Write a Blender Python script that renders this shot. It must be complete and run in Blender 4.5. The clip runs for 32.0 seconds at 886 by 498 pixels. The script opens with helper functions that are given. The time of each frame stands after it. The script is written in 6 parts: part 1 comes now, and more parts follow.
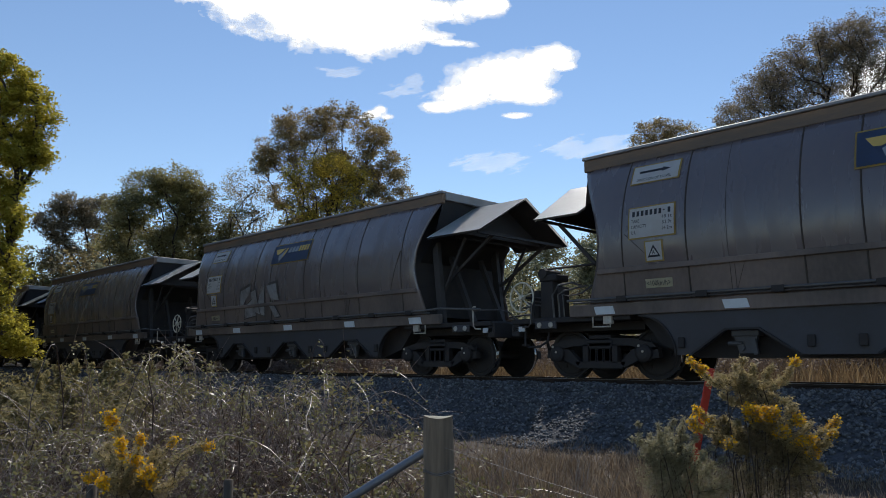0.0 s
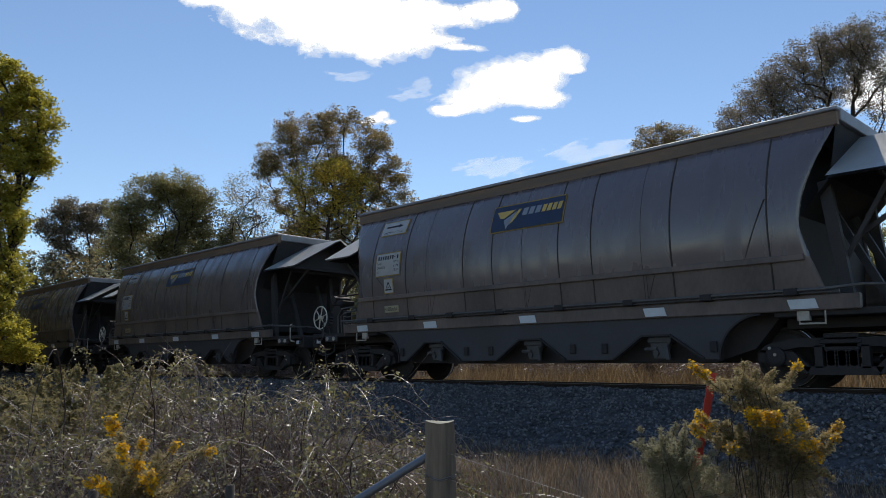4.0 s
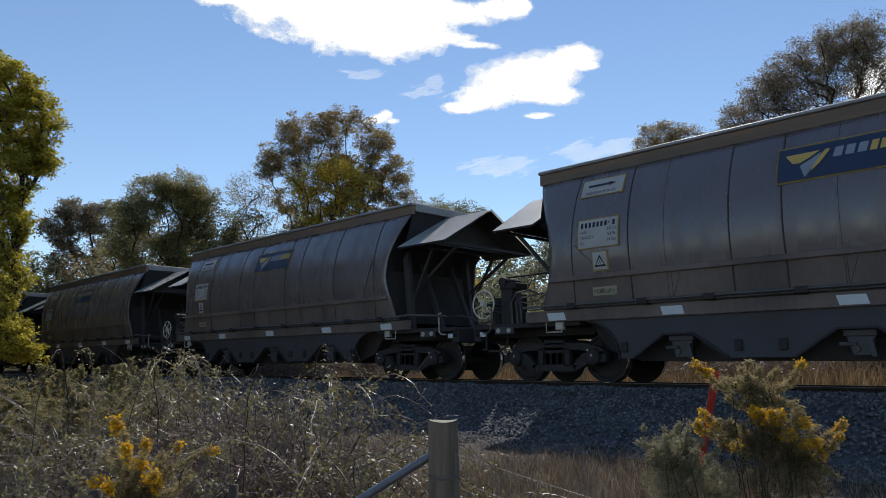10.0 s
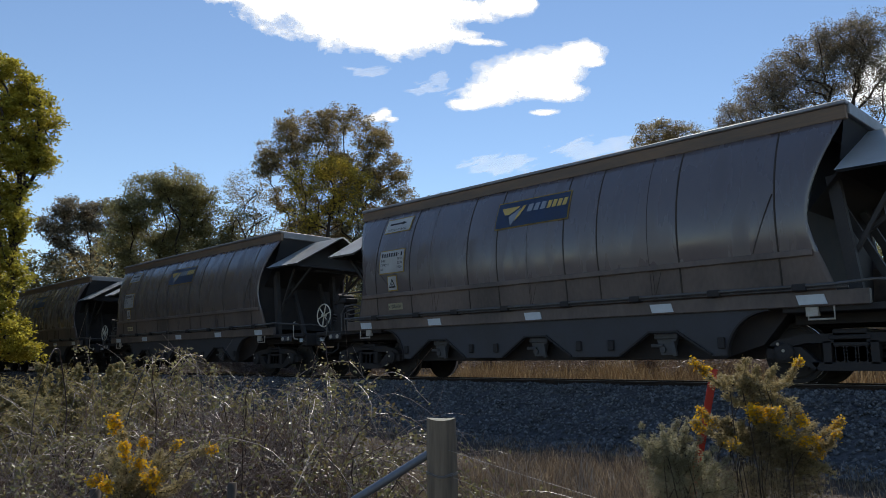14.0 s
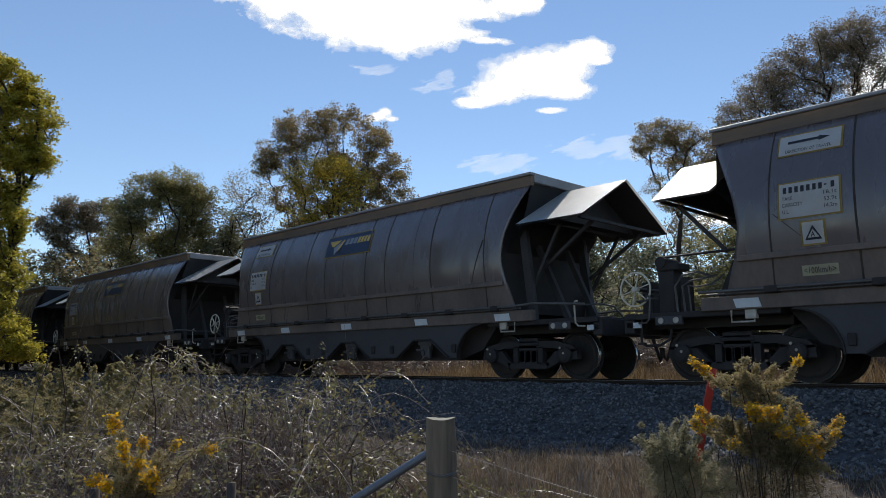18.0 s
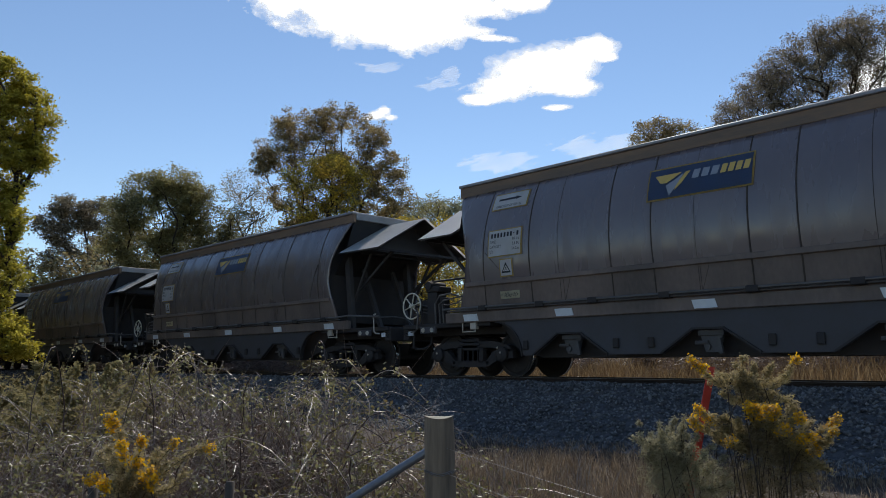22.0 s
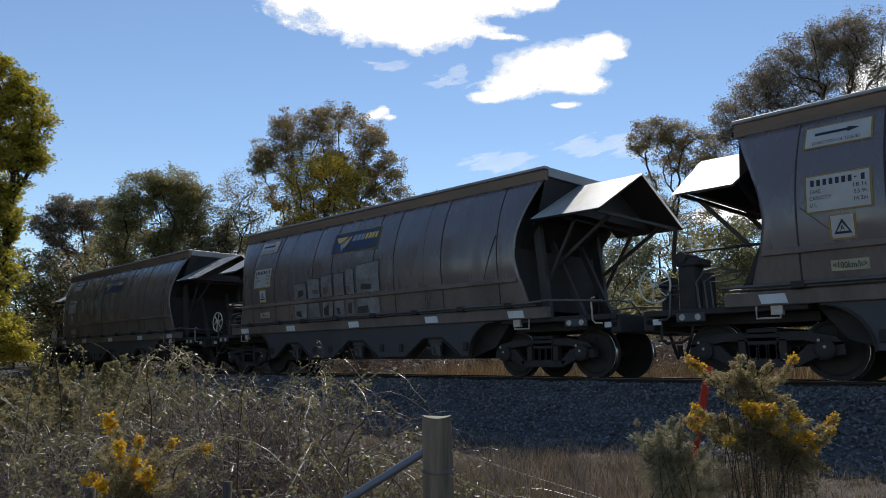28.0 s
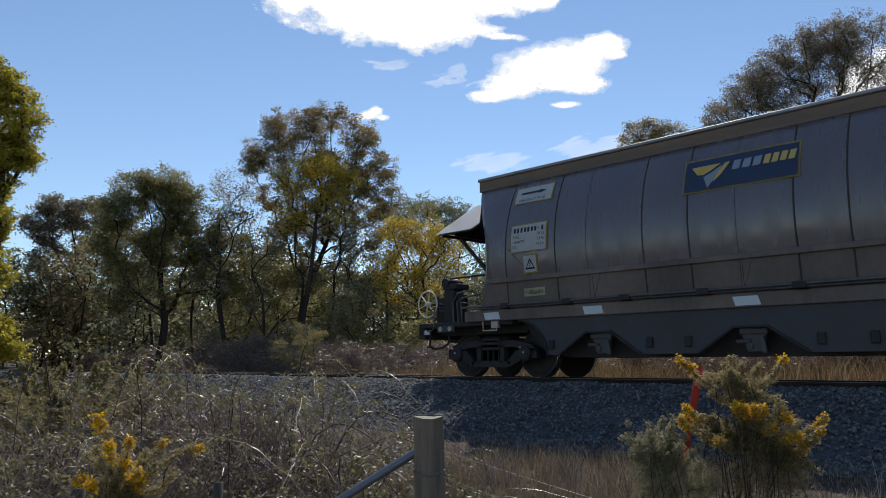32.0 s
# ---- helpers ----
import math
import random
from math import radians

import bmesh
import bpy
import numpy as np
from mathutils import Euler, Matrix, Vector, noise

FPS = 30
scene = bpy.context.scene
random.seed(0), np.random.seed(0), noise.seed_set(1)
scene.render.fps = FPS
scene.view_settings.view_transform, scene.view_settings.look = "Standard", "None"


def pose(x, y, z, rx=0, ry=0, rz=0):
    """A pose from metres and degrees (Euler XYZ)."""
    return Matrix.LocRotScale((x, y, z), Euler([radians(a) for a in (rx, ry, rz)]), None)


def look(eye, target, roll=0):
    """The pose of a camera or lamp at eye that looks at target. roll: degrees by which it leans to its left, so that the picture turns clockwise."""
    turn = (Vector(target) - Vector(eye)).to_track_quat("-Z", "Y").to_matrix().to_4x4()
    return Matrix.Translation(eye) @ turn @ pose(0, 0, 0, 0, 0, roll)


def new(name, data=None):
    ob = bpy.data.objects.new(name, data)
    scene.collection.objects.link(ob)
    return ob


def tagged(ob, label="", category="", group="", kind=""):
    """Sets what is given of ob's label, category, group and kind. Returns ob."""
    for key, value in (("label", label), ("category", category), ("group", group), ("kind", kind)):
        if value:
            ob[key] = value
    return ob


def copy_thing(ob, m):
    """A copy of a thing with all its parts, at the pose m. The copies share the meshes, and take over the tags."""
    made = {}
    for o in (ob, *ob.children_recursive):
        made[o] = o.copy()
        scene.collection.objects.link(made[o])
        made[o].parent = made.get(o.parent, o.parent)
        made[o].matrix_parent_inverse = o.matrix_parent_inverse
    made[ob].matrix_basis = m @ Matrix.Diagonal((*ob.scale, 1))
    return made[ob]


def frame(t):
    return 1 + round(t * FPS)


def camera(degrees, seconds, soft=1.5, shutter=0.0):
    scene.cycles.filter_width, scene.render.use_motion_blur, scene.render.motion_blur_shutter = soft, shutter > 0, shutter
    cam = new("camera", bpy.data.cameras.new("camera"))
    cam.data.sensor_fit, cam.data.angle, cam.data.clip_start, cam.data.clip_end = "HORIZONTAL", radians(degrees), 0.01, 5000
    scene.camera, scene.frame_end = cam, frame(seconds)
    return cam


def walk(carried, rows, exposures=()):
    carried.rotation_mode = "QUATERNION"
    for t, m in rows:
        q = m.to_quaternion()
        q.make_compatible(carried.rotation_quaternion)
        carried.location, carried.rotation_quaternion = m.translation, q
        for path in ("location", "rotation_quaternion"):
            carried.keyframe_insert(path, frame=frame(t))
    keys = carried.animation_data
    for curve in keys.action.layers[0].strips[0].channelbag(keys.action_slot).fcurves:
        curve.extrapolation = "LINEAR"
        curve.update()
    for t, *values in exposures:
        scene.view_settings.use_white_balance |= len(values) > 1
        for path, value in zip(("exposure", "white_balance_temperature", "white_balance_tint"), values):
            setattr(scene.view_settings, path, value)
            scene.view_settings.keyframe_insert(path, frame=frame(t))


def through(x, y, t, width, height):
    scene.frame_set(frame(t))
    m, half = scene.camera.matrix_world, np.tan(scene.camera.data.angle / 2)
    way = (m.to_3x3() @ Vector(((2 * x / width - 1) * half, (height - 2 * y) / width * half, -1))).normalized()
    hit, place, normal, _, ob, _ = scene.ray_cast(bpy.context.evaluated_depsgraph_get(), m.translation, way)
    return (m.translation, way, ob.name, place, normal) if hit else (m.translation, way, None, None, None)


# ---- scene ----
# world: x along the track (the train runs towards +x), y away from the camera, z up from the rail top
EYE = (0.0, 0.0, 0.27)
PAN = [  # seconds, turn to the left of +y, tilt up, lean (degrees): a hand-held, nearly still camera
    (0.0, 45.834, 8.545, 0.228),
    (1.0, 45.865, 8.64, 0.203),
    (2.0, 45.901, 8.792, 0.193),
    (3.0, 45.924, 8.864, 0.191),
    (3.5, 45.934, 8.876, 0.187),
    (5.5, 46.021, 8.973, 0.12),
    (6.5, 46.063, 8.944, 0.095),
    (7.5, 46.129, 8.906, 0.09),
    (8.5, 46.171, 8.883, 0.076),
    (9.5, 46.162, 8.848, 0.036),
    (10.5, 46.129, 8.824, 0.026),
    (11.5, 46.066, 8.776, -0.003),
    (12.5, 46.064, 8.754, -0.036),
    (13.5, 46.018, 8.723, -0.041),
    (14.5, 45.993, 8.688, -0.038),
    (16.5, 45.952, 8.683, -0.058),
    (17.0, 45.958, 8.682, -0.059),
    (18.0, 45.955, 8.667, -0.076),
    (19.0, 45.93, 8.659, -0.085),
    (20.0, 45.861, 8.64, -0.115),
    (21.0, 45.804, 8.603, -0.096),
    (22.0, 45.823, 8.561, -0.126),
    (23.0, 45.818, 8.522, -0.131),
    (24.0, 45.699, 8.537, -0.119),
    (25.0, 45.635, 8.553, -0.124),
    (25.5, 45.634, 8.55, -0.131),
    (27.5, 45.664, 8.553, -0.195),
    (28.5, 45.595, 8.522, -0.178),
    (29.5, 45.405, 8.546, -0.152),
    (30.5, 45.248, 8.573, -0.165),
    (31.5, 45.085, 8.572, -0.155),
    (32.0, 45.038, 8.572, -0.161)]
cam = camera(60.66, 32.0, 0.7)
walk(cam, [(t, pose(*EYE, 90 + tilt, 0, turn) @ pose(0, 0, 0, 0, 0, lean)) for t, turn, tilt, lean in PAN])

# way of the train: x of the first wagon's centre every two seconds
TRAIN = [-2.261, 8.542, 19.414, 30.492, 41.567, 52.75, 64.097, 75.59, 86.977, 98.196, 109.569, 120.906, 132.186, 143.397, 154.697, 166.2, 177.78]
PITCH = 14.019

# ---- light ----
SUN_TO = Vector((-0.6, 0.74, 1.0)).normalized()
world = bpy.data.worlds.new("sky")
scene.world = world
world.use_nodes = True
wn = world.node_tree
sky = wn.nodes.new("ShaderNodeTexSky")
sky.sky_type, sky.sun_disc = "NISHITA", False
sky.sun_elevation = math.asin(SUN_TO.z)
sky.sun_rotation = math.atan2(SUN_TO.x, SUN_TO.y)
sky.air_density, sky.dust_density, sky.ozone_density = 1.0, 0.0, 2.8
wn.links.new(sky.outputs[0], wn.nodes["Background"].inputs[0])
wn.nodes["Background"].inputs[1].default_value = 0.12
sun = new("sun", bpy.data.lights.new("sun", "SUN"))
sun.data.energy, sun.data.angle, sun.data.color = 3.3, radians(0.53), (1.0, 0.95, 0.87)
sun.matrix_world = look(SUN_TO * 60, (0, 0, 0))
scene.view_settings.exposure = 0.05

# ---- materials ----


def material(name, base, rough=0.7, metal=0.0, other=None, scale=4.0, amount=0.6, fine=40.0, bump=0.0, spec=0.5, island=None,
             through=0.0, stretch=(1, 1, 1), per_object=0.0):
    """A procedural surface: base to other by noise at two scales, fine relief, and a tint per island or per object."""
    m = bpy.data.materials.new(name)
    m.use_nodes = True
    n, link = m.node_tree.nodes, m.node_tree.links.new
    b = n["Principled BSDF"]
    other = other or tuple(c * 0.7 for c in base)
    tex = n.new("ShaderNodeTexCoord")
    mp = n.new("ShaderNodeMapping")
    mp.inputs["Scale"].default_value = stretch
    link(tex.outputs["Object"], mp.inputs[0])
    n1, n2 = n.new("ShaderNodeTexNoise"), n.new("ShaderNodeTexNoise")
    n1.inputs["Scale"].default_value, n1.inputs["Detail"].default_value = scale, 6
    n2.inputs["Scale"].default_value, n2.inputs["Detail"].default_value = fine, 4
    link(mp.outputs[0], n1.inputs[0])
    link(mp.outputs[0], n2.inputs[0])
    add = n.new("ShaderNodeMath")
    add.operation = "MULTIPLY_ADD"
    link(n2.outputs[0], add.inputs[0])
    add.inputs[1].default_value = 0.35
    link(n1.outputs[0], add.inputs[2])
    ramp = n.new("ShaderNodeMapRange")
    ramp.inputs[1].default_value, ramp.inputs[2].default_value = 0.45, 0.9
    ramp.inputs[4].default_value = amount
    link(add.outputs[0], ramp.inputs[0])
    mix = n.new("ShaderNodeMix")
    mix.data_type = "RGBA"
    mix.inputs["A"].default_value, mix.inputs["B"].default_value = (*base, 1), (*other, 1)
    link(ramp.outputs[0], mix.inputs["Factor"])
    colour = mix.outputs["Result"]
    if island:
        geo = n.new("ShaderNodeNewGeometry")
        m2 = n.new("ShaderNodeMix")
        m2.data_type = "RGBA"
        m2.inputs["B"].default_value = (*island, 1)
        skew = n.new("ShaderNodeMath")
        skew.operation = "POWER"
        skew.inputs[1].default_value = 1.8
        link(geo.outputs["Random Per Island"], skew.inputs[0])
        link(skew.outputs[0], m2.inputs["Factor"])
        link(colour, m2.inputs["A"])
        colour = m2.outputs["Result"]
    if per_object:
        info = n.new("ShaderNodeObjectInfo")
        hsv = n.new("ShaderNodeHueSaturation")
        rng = n.new("ShaderNodeMapRange")
        rng.inputs[3].default_value, rng.inputs[4].default_value = 1 - per_object, 1 + per_object
        link(info.outputs["Random"], rng.inputs[0])
        link(rng.outputs[0], hsv.inputs["Value"])
        link(colour, hsv.inputs["Color"])
        colour = hsv.outputs[0]
    link(colour, b.inputs["Base Color"])
    b.inputs["Roughness"].default_value, b.inputs["Metallic"].default_value = rough, metal
    b.inputs["Specular IOR Level"].default_value = spec
    if bump:
        bp = n.new("ShaderNodeBump")
        bp.inputs["Strength"].default_value, bp.inputs["Distance"].default_value = bump, 0.02
        link(add.outputs[0], bp.inputs["Height"])
        link(bp.outputs[0], b.inputs["Normal"])
    if through:
        tr = n.new("ShaderNodeBsdfTranslucent")
        ms = n.new("ShaderNodeMixShader")
        ms.inputs[0].default_value = through
        link(colour, tr.inputs[0])
        link(b.outputs[0], ms.inputs[1])
        link(tr.outputs[0], ms.inputs[2])
        link(ms.outputs[0], n["Material Output"].inputs[0])
    return m


PAINT = material("wagon_paint", (0.112, 0.095, 0.105), 0.34, 0.0, (0.162, 0.13, 0.12), 0.6, 0.8, 14, 0.012, 1.0, stretch=(1, 1, 0.5), per_object=0.1)


def weather(m, lo=0.27, hi=0.5):
    """Uneven gloss, and rain streaks that run down the sheet."""
    n, link = m.node_tree.nodes, m.node_tree.links.new
    b = n["Principled BSDF"]
    tex, mp, no, rr = n.new("ShaderNodeTexCoord"), n.new("ShaderNodeMapping"), n.new("ShaderNodeTexNoise"), n.new("ShaderNodeMapRange")
    mp.inputs["Scale"].default_value = (1.5, 1.0, 0.3)
    no.inputs["Scale"].default_value, no.inputs["Detail"].default_value = 2.6, 7
    link(tex.outputs["Object"], mp.inputs[0])
    link(mp.outputs[0], no.inputs[0])
    link(no.outputs[0], rr.inputs[0])
    rr.inputs[1].default_value, rr.inputs[2].default_value, rr.inputs[3].default_value, rr.inputs[4].default_value = 0.35, 0.7, lo, hi
    link(rr.outputs[0], b.inputs["Roughness"])
    old = b.inputs["Base Color"].links[0].from_socket
    mx, st = n.new("ShaderNodeMix"), n.new("ShaderNodeMapRange")
    mx.data_type, mx.blend_type = "RGBA", "MULTIPLY"
    st.inputs[1].default_value, st.inputs[2].default_value, st.inputs[4].default_value = 0.5, 0.75, 0.28
    link(no.outputs[0], st.inputs[0])
    link(st.outputs[0], mx.inputs["Factor"])
    link(old, mx.inputs["A"])
    mx.inputs["B"].default_value = (0.55, 0.47, 0.42, 1)
    link(mx.outputs["Result"], b.inputs["Base Color"])
    # shallow dents of the thin plates
    dn, bp = n.new("ShaderNodeTexNoise"), n.new("ShaderNodeBump")
    dn.inputs["Scale"].default_value, dn.inputs["Detail"].default_value = 1.1, 1.5
    link(tex.outputs["Object"], dn.inputs[0])
    link(dn.outputs[0], bp.inputs["Height"])
    bp.inputs["Strength"].default_value, bp.inputs["Distance"].default_value = 0.35, 0.05
    if b.inputs["Normal"].links:
        link(b.inputs["Normal"].links[0].from_socket, bp.inputs["Normal"])
    link(bp.outputs[0], b.inputs["Normal"])


weather(PAINT, 0.17, 0.4)
PAINT_LOW = material("wagon_paint_dusty", (0.22, 0.168, 0.142), 0.45, 0.0, (0.085, 0.072, 0.065), 1.2, 0.8, 18, 0.03, 0.2, stretch=(1, 1, 0.5))
GATE = material("discharge_gate_grey", (0.085, 0.085, 0.09), 0.6, 0.0, (0.07, 0.063, 0.058), 6, 0.8, 30, 0.05)
SKIRT = material("wagon_underframe_paint", (0.076, 0.076, 0.086), 0.5, 0.0, (0.064, 0.06, 0.06), 1.5, 0.8, 25, 0.03, 0.2)
COAMING = material("coaming_rusty_paint", (0.26, 0.16, 0.09), 0.6, 0.0, (0.1, 0.085, 0.07), 1.3, 0.9, 16, 0.05, stretch=(0.4, 1, 3))
RIMCAP = material("worn_steel_cap", (0.3, 0.3, 0.31), 0.45, 0.3, (0.2, 0.18, 0.16), 2, 0.8, 30, 0.03)
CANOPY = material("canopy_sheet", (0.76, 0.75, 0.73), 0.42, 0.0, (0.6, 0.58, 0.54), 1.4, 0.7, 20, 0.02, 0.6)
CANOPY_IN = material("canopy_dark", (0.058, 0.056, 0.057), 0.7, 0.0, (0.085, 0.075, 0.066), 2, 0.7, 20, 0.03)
END_STEEL = material("end_frame_steel", (0.044, 0.042, 0.044), 0.6, 0.0, (0.07, 0.06, 0.052), 3, 0.8, 25, 0.03, 0.3)
SEAM = material("seam_grime", (0.03, 0.025, 0.023), 0.8, 0.0, (0.07, 0.05, 0.035), 5, 0.8, 40)
BLACKS = material("running_gear", (0.036, 0.034, 0.036), 0.65, 0.0, (0.056, 0.047, 0.041), 4, 0.8, 35, 0.08, 0.2)
TREAD = material("wheel_tread_steel", (0.5, 0.5, 0.52), 0.25, 1.0, (0.35, 0.33, 0.3), 6, 0.6, 40)
GALV = material("pale_painted_steel", (0.55, 0.52, 0.46), 0.55, 0.1, (0.3, 0.22, 0.14), 9, 0.7, 50)
CREAM_PAINT = material("cream_wheel_paint", (0.74, 0.7, 0.58), 0.5, 0.0, (0.5, 0.42, 0.3), 9, 0.6, 50)
PIPE = material("cable_and_pipe", (0.12, 0.12, 0.125), 0.4, 0.3, (0.08, 0.07, 0.06), 6, 0.7, 40)
WHITE = material("sign_white", (0.9, 0.9, 0.9), 0.45, 0.0, (0.76, 0.74, 0.7), 5, 0.6, 30)
YELLOW = material("sign_yellow", (0.62, 0.43, 0.11), 0.55, 0.0, (0.5, 0.34, 0.1), 6, 0.6, 30)
INK = material("sign_ink", (0.02, 0.022, 0.03), 0.6)
NAVY = material("panel_navy", (0.07, 0.115, 0.23), 0.4, 0.0, (0.09, 0.115, 0.18), 3, 0.6, 30)
CREAM = material("sign_cream", (0.8, 0.73, 0.5), 0.55, 0.0, (0.6, 0.53, 0.36), 5, 0.6, 30)
SILVER = material("panel_silver", (0.27, 0.31, 0.37), 0.5, 0.0, (0.25, 0.25, 0.26), 6, 0.6, 40)
REFLECT = material("reflector_white", (0.66, 0.69, 0.71), 0.4, 0.0, (0.5, 0.53, 0.54), 8, 0.5, 60)
SPRAY_PALE = material("spray_pale_grey", (0.32, 0.315, 0.31), 0.6, 0.0, (0.14, 0.125, 0.118), 3, 1.0, 12)
SPRAY_GREY = material("spray_faded_grey", (0.25, 0.245, 0.24), 0.55, 0.0, (0.13, 0.118, 0.112), 2.5, 1.0, 10)
SPRAY_BLACK = material("spray_black", (0.022, 0.021, 0.021), 0.5, 0.0, (0.06, 0.052, 0.048), 5, 0.9, 14)
RAIL = material("rail_rust", (0.065, 0.046, 0.037), 0.8, 0.2, (0.04, 0.031, 0.027), 4, 0.8, 30, 0.05, 0.2)
RAIL_TOP = material("rail_head_polished", (0.26, 0.25, 0.24), 0.5, 0.8, (0.17, 0.15, 0.13), 8, 0.5, 40)
CONCRETE = material("sleeper_concrete", (0.36, 0.35, 0.33), 0.9, 0.0, (0.26, 0.24, 0.21), 5, 0.8, 40, 0.1)
STONE = material("ballast_stone", (0.085, 0.085, 0.088), 0.85, 0.0, (0.055, 0.055, 0.058), 9, 0.8, 60, 0.2, 0.35, island=(0.23, 0.228, 0.225))
BALLAST = material("ballast_fines", (0.1, 0.1, 0.105), 0.95, 0.0, (0.035, 0.035, 0.038), 14, 1.0, 45, 0.9)
EARTH = material("dry_ground", (0.105, 0.078, 0.058), 0.95, 0.0, (0.06, 0.045, 0.036), 0.9, 1.0, 25, 0.8)
STRAW = material("dry_grass", (0.19, 0.135, 0.085), 0.7, 0.0, (0.075, 0.05, 0.036), 2.2, 1.0, 20, island=(0.44, 0.35, 0.24), through=0.35)
TWIG = material("bramble_twigs", (0.07, 0.042, 0.033), 0.45, 0.0, (0.15, 0.095, 0.07), 1.6, 0.9, 20, island=(0.33, 0.25, 0.195))
THICKET = material("dead_bramble_leaves", (0.09, 0.048, 0.033), 0.6, 0.0, (0.15, 0.088, 0.055), 1.2, 0.9, 20, island=(0.18, 0.12, 0.08), through=0.3)
STRAW_RED = material("dry_russet_grass", (0.2, 0.125, 0.06), 0.75, 0.0, (0.1, 0.058, 0.032), 1.4, 0.9, 20, island=(0.42, 0.31, 0.17), through=0.4)
GRASS = material("green_grass", (0.1, 0.14, 0.03), 0.8, 0.0, (0.16, 0.15, 0.05), 1.3, 0.9, 20, island=(0.2, 0.2, 0.07), through=0.3)
BARK = material("bark_grey_brown", (0.075, 0.058, 0.046), 0.9, 0.0, (0.04, 0.032, 0.027), 3, 0.9, 25, 0.4, 0.2, stretch=(1, 1, 0.25))
BARK_PALE = material("bark_pale_gum", (0.32, 0.28, 0.24), 0.85, 0.0, (0.14, 0.11, 0.09), 2, 0.9, 20, 0.3, stretch=(1, 1, 0.25))
LEAF_GUM = material("gum_leaves", (0.12, 0.1, 0.045), 0.42, 0.0, (0.26, 0.17, 0.06), 0.25, 0.9, 9, island=(0.52, 0.41, 0.2), through=0.55)
LEAF_OLD = material("old_gum_leaves", (0.1, 0.09, 0.058), 0.5, 0.0, (0.16, 0.125, 0.075), 0.3, 0.9, 9, island=(0.44, 0.36, 0.24), through=0.55)
LEAF_GREY = material("grey_green_leaves", (0.12, 0.135, 0.085), 0.5, 0.0, (0.19, 0.18, 0.095), 0.3, 0.8, 9, island=(0.46, 0.45, 0.28), through=0.55)
LEAF_WATTLE = material("wattle_leaves", (0.25, 0.23, 0.028), 0.55, 0.0, (0.4, 0.31, 0.022), 0.5, 0.9, 9, island=(0.62, 0.54, 0.09), through=0.62)
LEAF_DARK = material("dark_wattle_leaves", (0.1, 0.115, 0.062), 0.5, 0.0, (0.28, 0.21, 0.05), 0.3, 1.0, 9, island=(0.44, 0.4, 0.18), through=0.55)
BLOSSOM = material("wattle_blossom", (0.46, 0.33, 0.035), 0.7, 0.0, (0.15, 0.13, 0.03), 0.8, 1.0, 12, island=(0.95, 0.7, 0.1), through=0.58)
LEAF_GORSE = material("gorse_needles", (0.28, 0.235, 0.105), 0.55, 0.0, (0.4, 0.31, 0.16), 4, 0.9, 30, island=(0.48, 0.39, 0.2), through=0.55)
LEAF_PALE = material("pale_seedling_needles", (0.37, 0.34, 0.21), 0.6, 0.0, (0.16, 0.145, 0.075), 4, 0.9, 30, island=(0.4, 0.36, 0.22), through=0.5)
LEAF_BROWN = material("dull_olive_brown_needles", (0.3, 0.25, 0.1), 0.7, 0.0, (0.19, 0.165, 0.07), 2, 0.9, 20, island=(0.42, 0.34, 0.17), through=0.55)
# darker copy of the gorse needles: the shade inside the bush as colour
LEAF_GORSE_SHADE = material("shaded_inner_gorse_needles", (0.14, 0.125, 0.06), 0.7, 0.0, (0.21, 0.15, 0.085), 4, 0.9, 30, island=(0.3, 0.25, 0.14), through=0.4)
MOUND = material("brown_bramble_twigs", (0.17, 0.115, 0.085), 0.5, 0.0, (0.1, 0.065, 0.05), 1.0, 0.9, 20, island=(0.4, 0.32, 0.26), through=0.3)
FLOWER = material("gorse_flower", (0.85, 0.5, 0.01), 0.6, 0.0, (0.75, 0.36, 0.01), 6, 0.6, 30, island=(0.95, 0.62, 0.02), through=0.45)
CANE = material("bramble_cane", (0.11, 0.06, 0.045), 0.35, 0.0, (0.25, 0.175, 0.132), 2, 0.9, 25, island=(0.36, 0.275, 0.21))
CANE_DARK = material("old_dark_cane", (0.045, 0.028, 0.023), 0.45, 0.0, (0.09, 0.055, 0.042), 3, 0.8, 25)
CANE_PALE = material("dead_pale_cane", (0.42, 0.37, 0.31), 0.55, 0.0, (0.26, 0.21, 0.17), 3, 0.8, 25)
LEAF_BRAMBLE = material("bramble_leaves", (0.17, 0.17, 0.065), 0.45, 0.0, (0.2, 0.125, 0.05), 2, 0.9, 20, island=(0.34, 0.31, 0.15), through=0.45)
POSTWOOD = material("treated_post_wood", (0.29, 0.222, 0.155), 0.85, 0.0, (0.1, 0.08, 0.06), 12, 1.0, 70, 0.7, 0.2, stretch=(1, 1, 0.08))
STAKEWOOD = material("grey_stake_wood", (0.13, 0.11, 0.09), 0.9, 0.0, (0.06, 0.05, 0.042), 9, 1.0, 60, 0.5, 0.2, stretch=(1, 1, 0.1))
POSTEND = material("post_end_grain", (0.42, 0.38, 0.28), 0.85, 0.0, (0.25, 0.22, 0.16), 12, 0.8, 60, 0.2)
STRUT = material("galvanised_pipe", (0.2, 0.22, 0.25), 0.45, 0.6, (0.13, 0.13, 0.14), 6, 0.7, 40, 0.03)
STAKE = material("stake_orange_red", (0.62, 0.055, 0.025), 0.55, 0.0, (0.42, 0.04, 0.03), 6, 0.7, 40, through=0.1)
WIRE = material("fence_wire", (0.3, 0.29, 0.28), 0.45, 0.7, (0.18, 0.14, 0.1), 20, 0.7, 60)

# ---- mesh tools ----


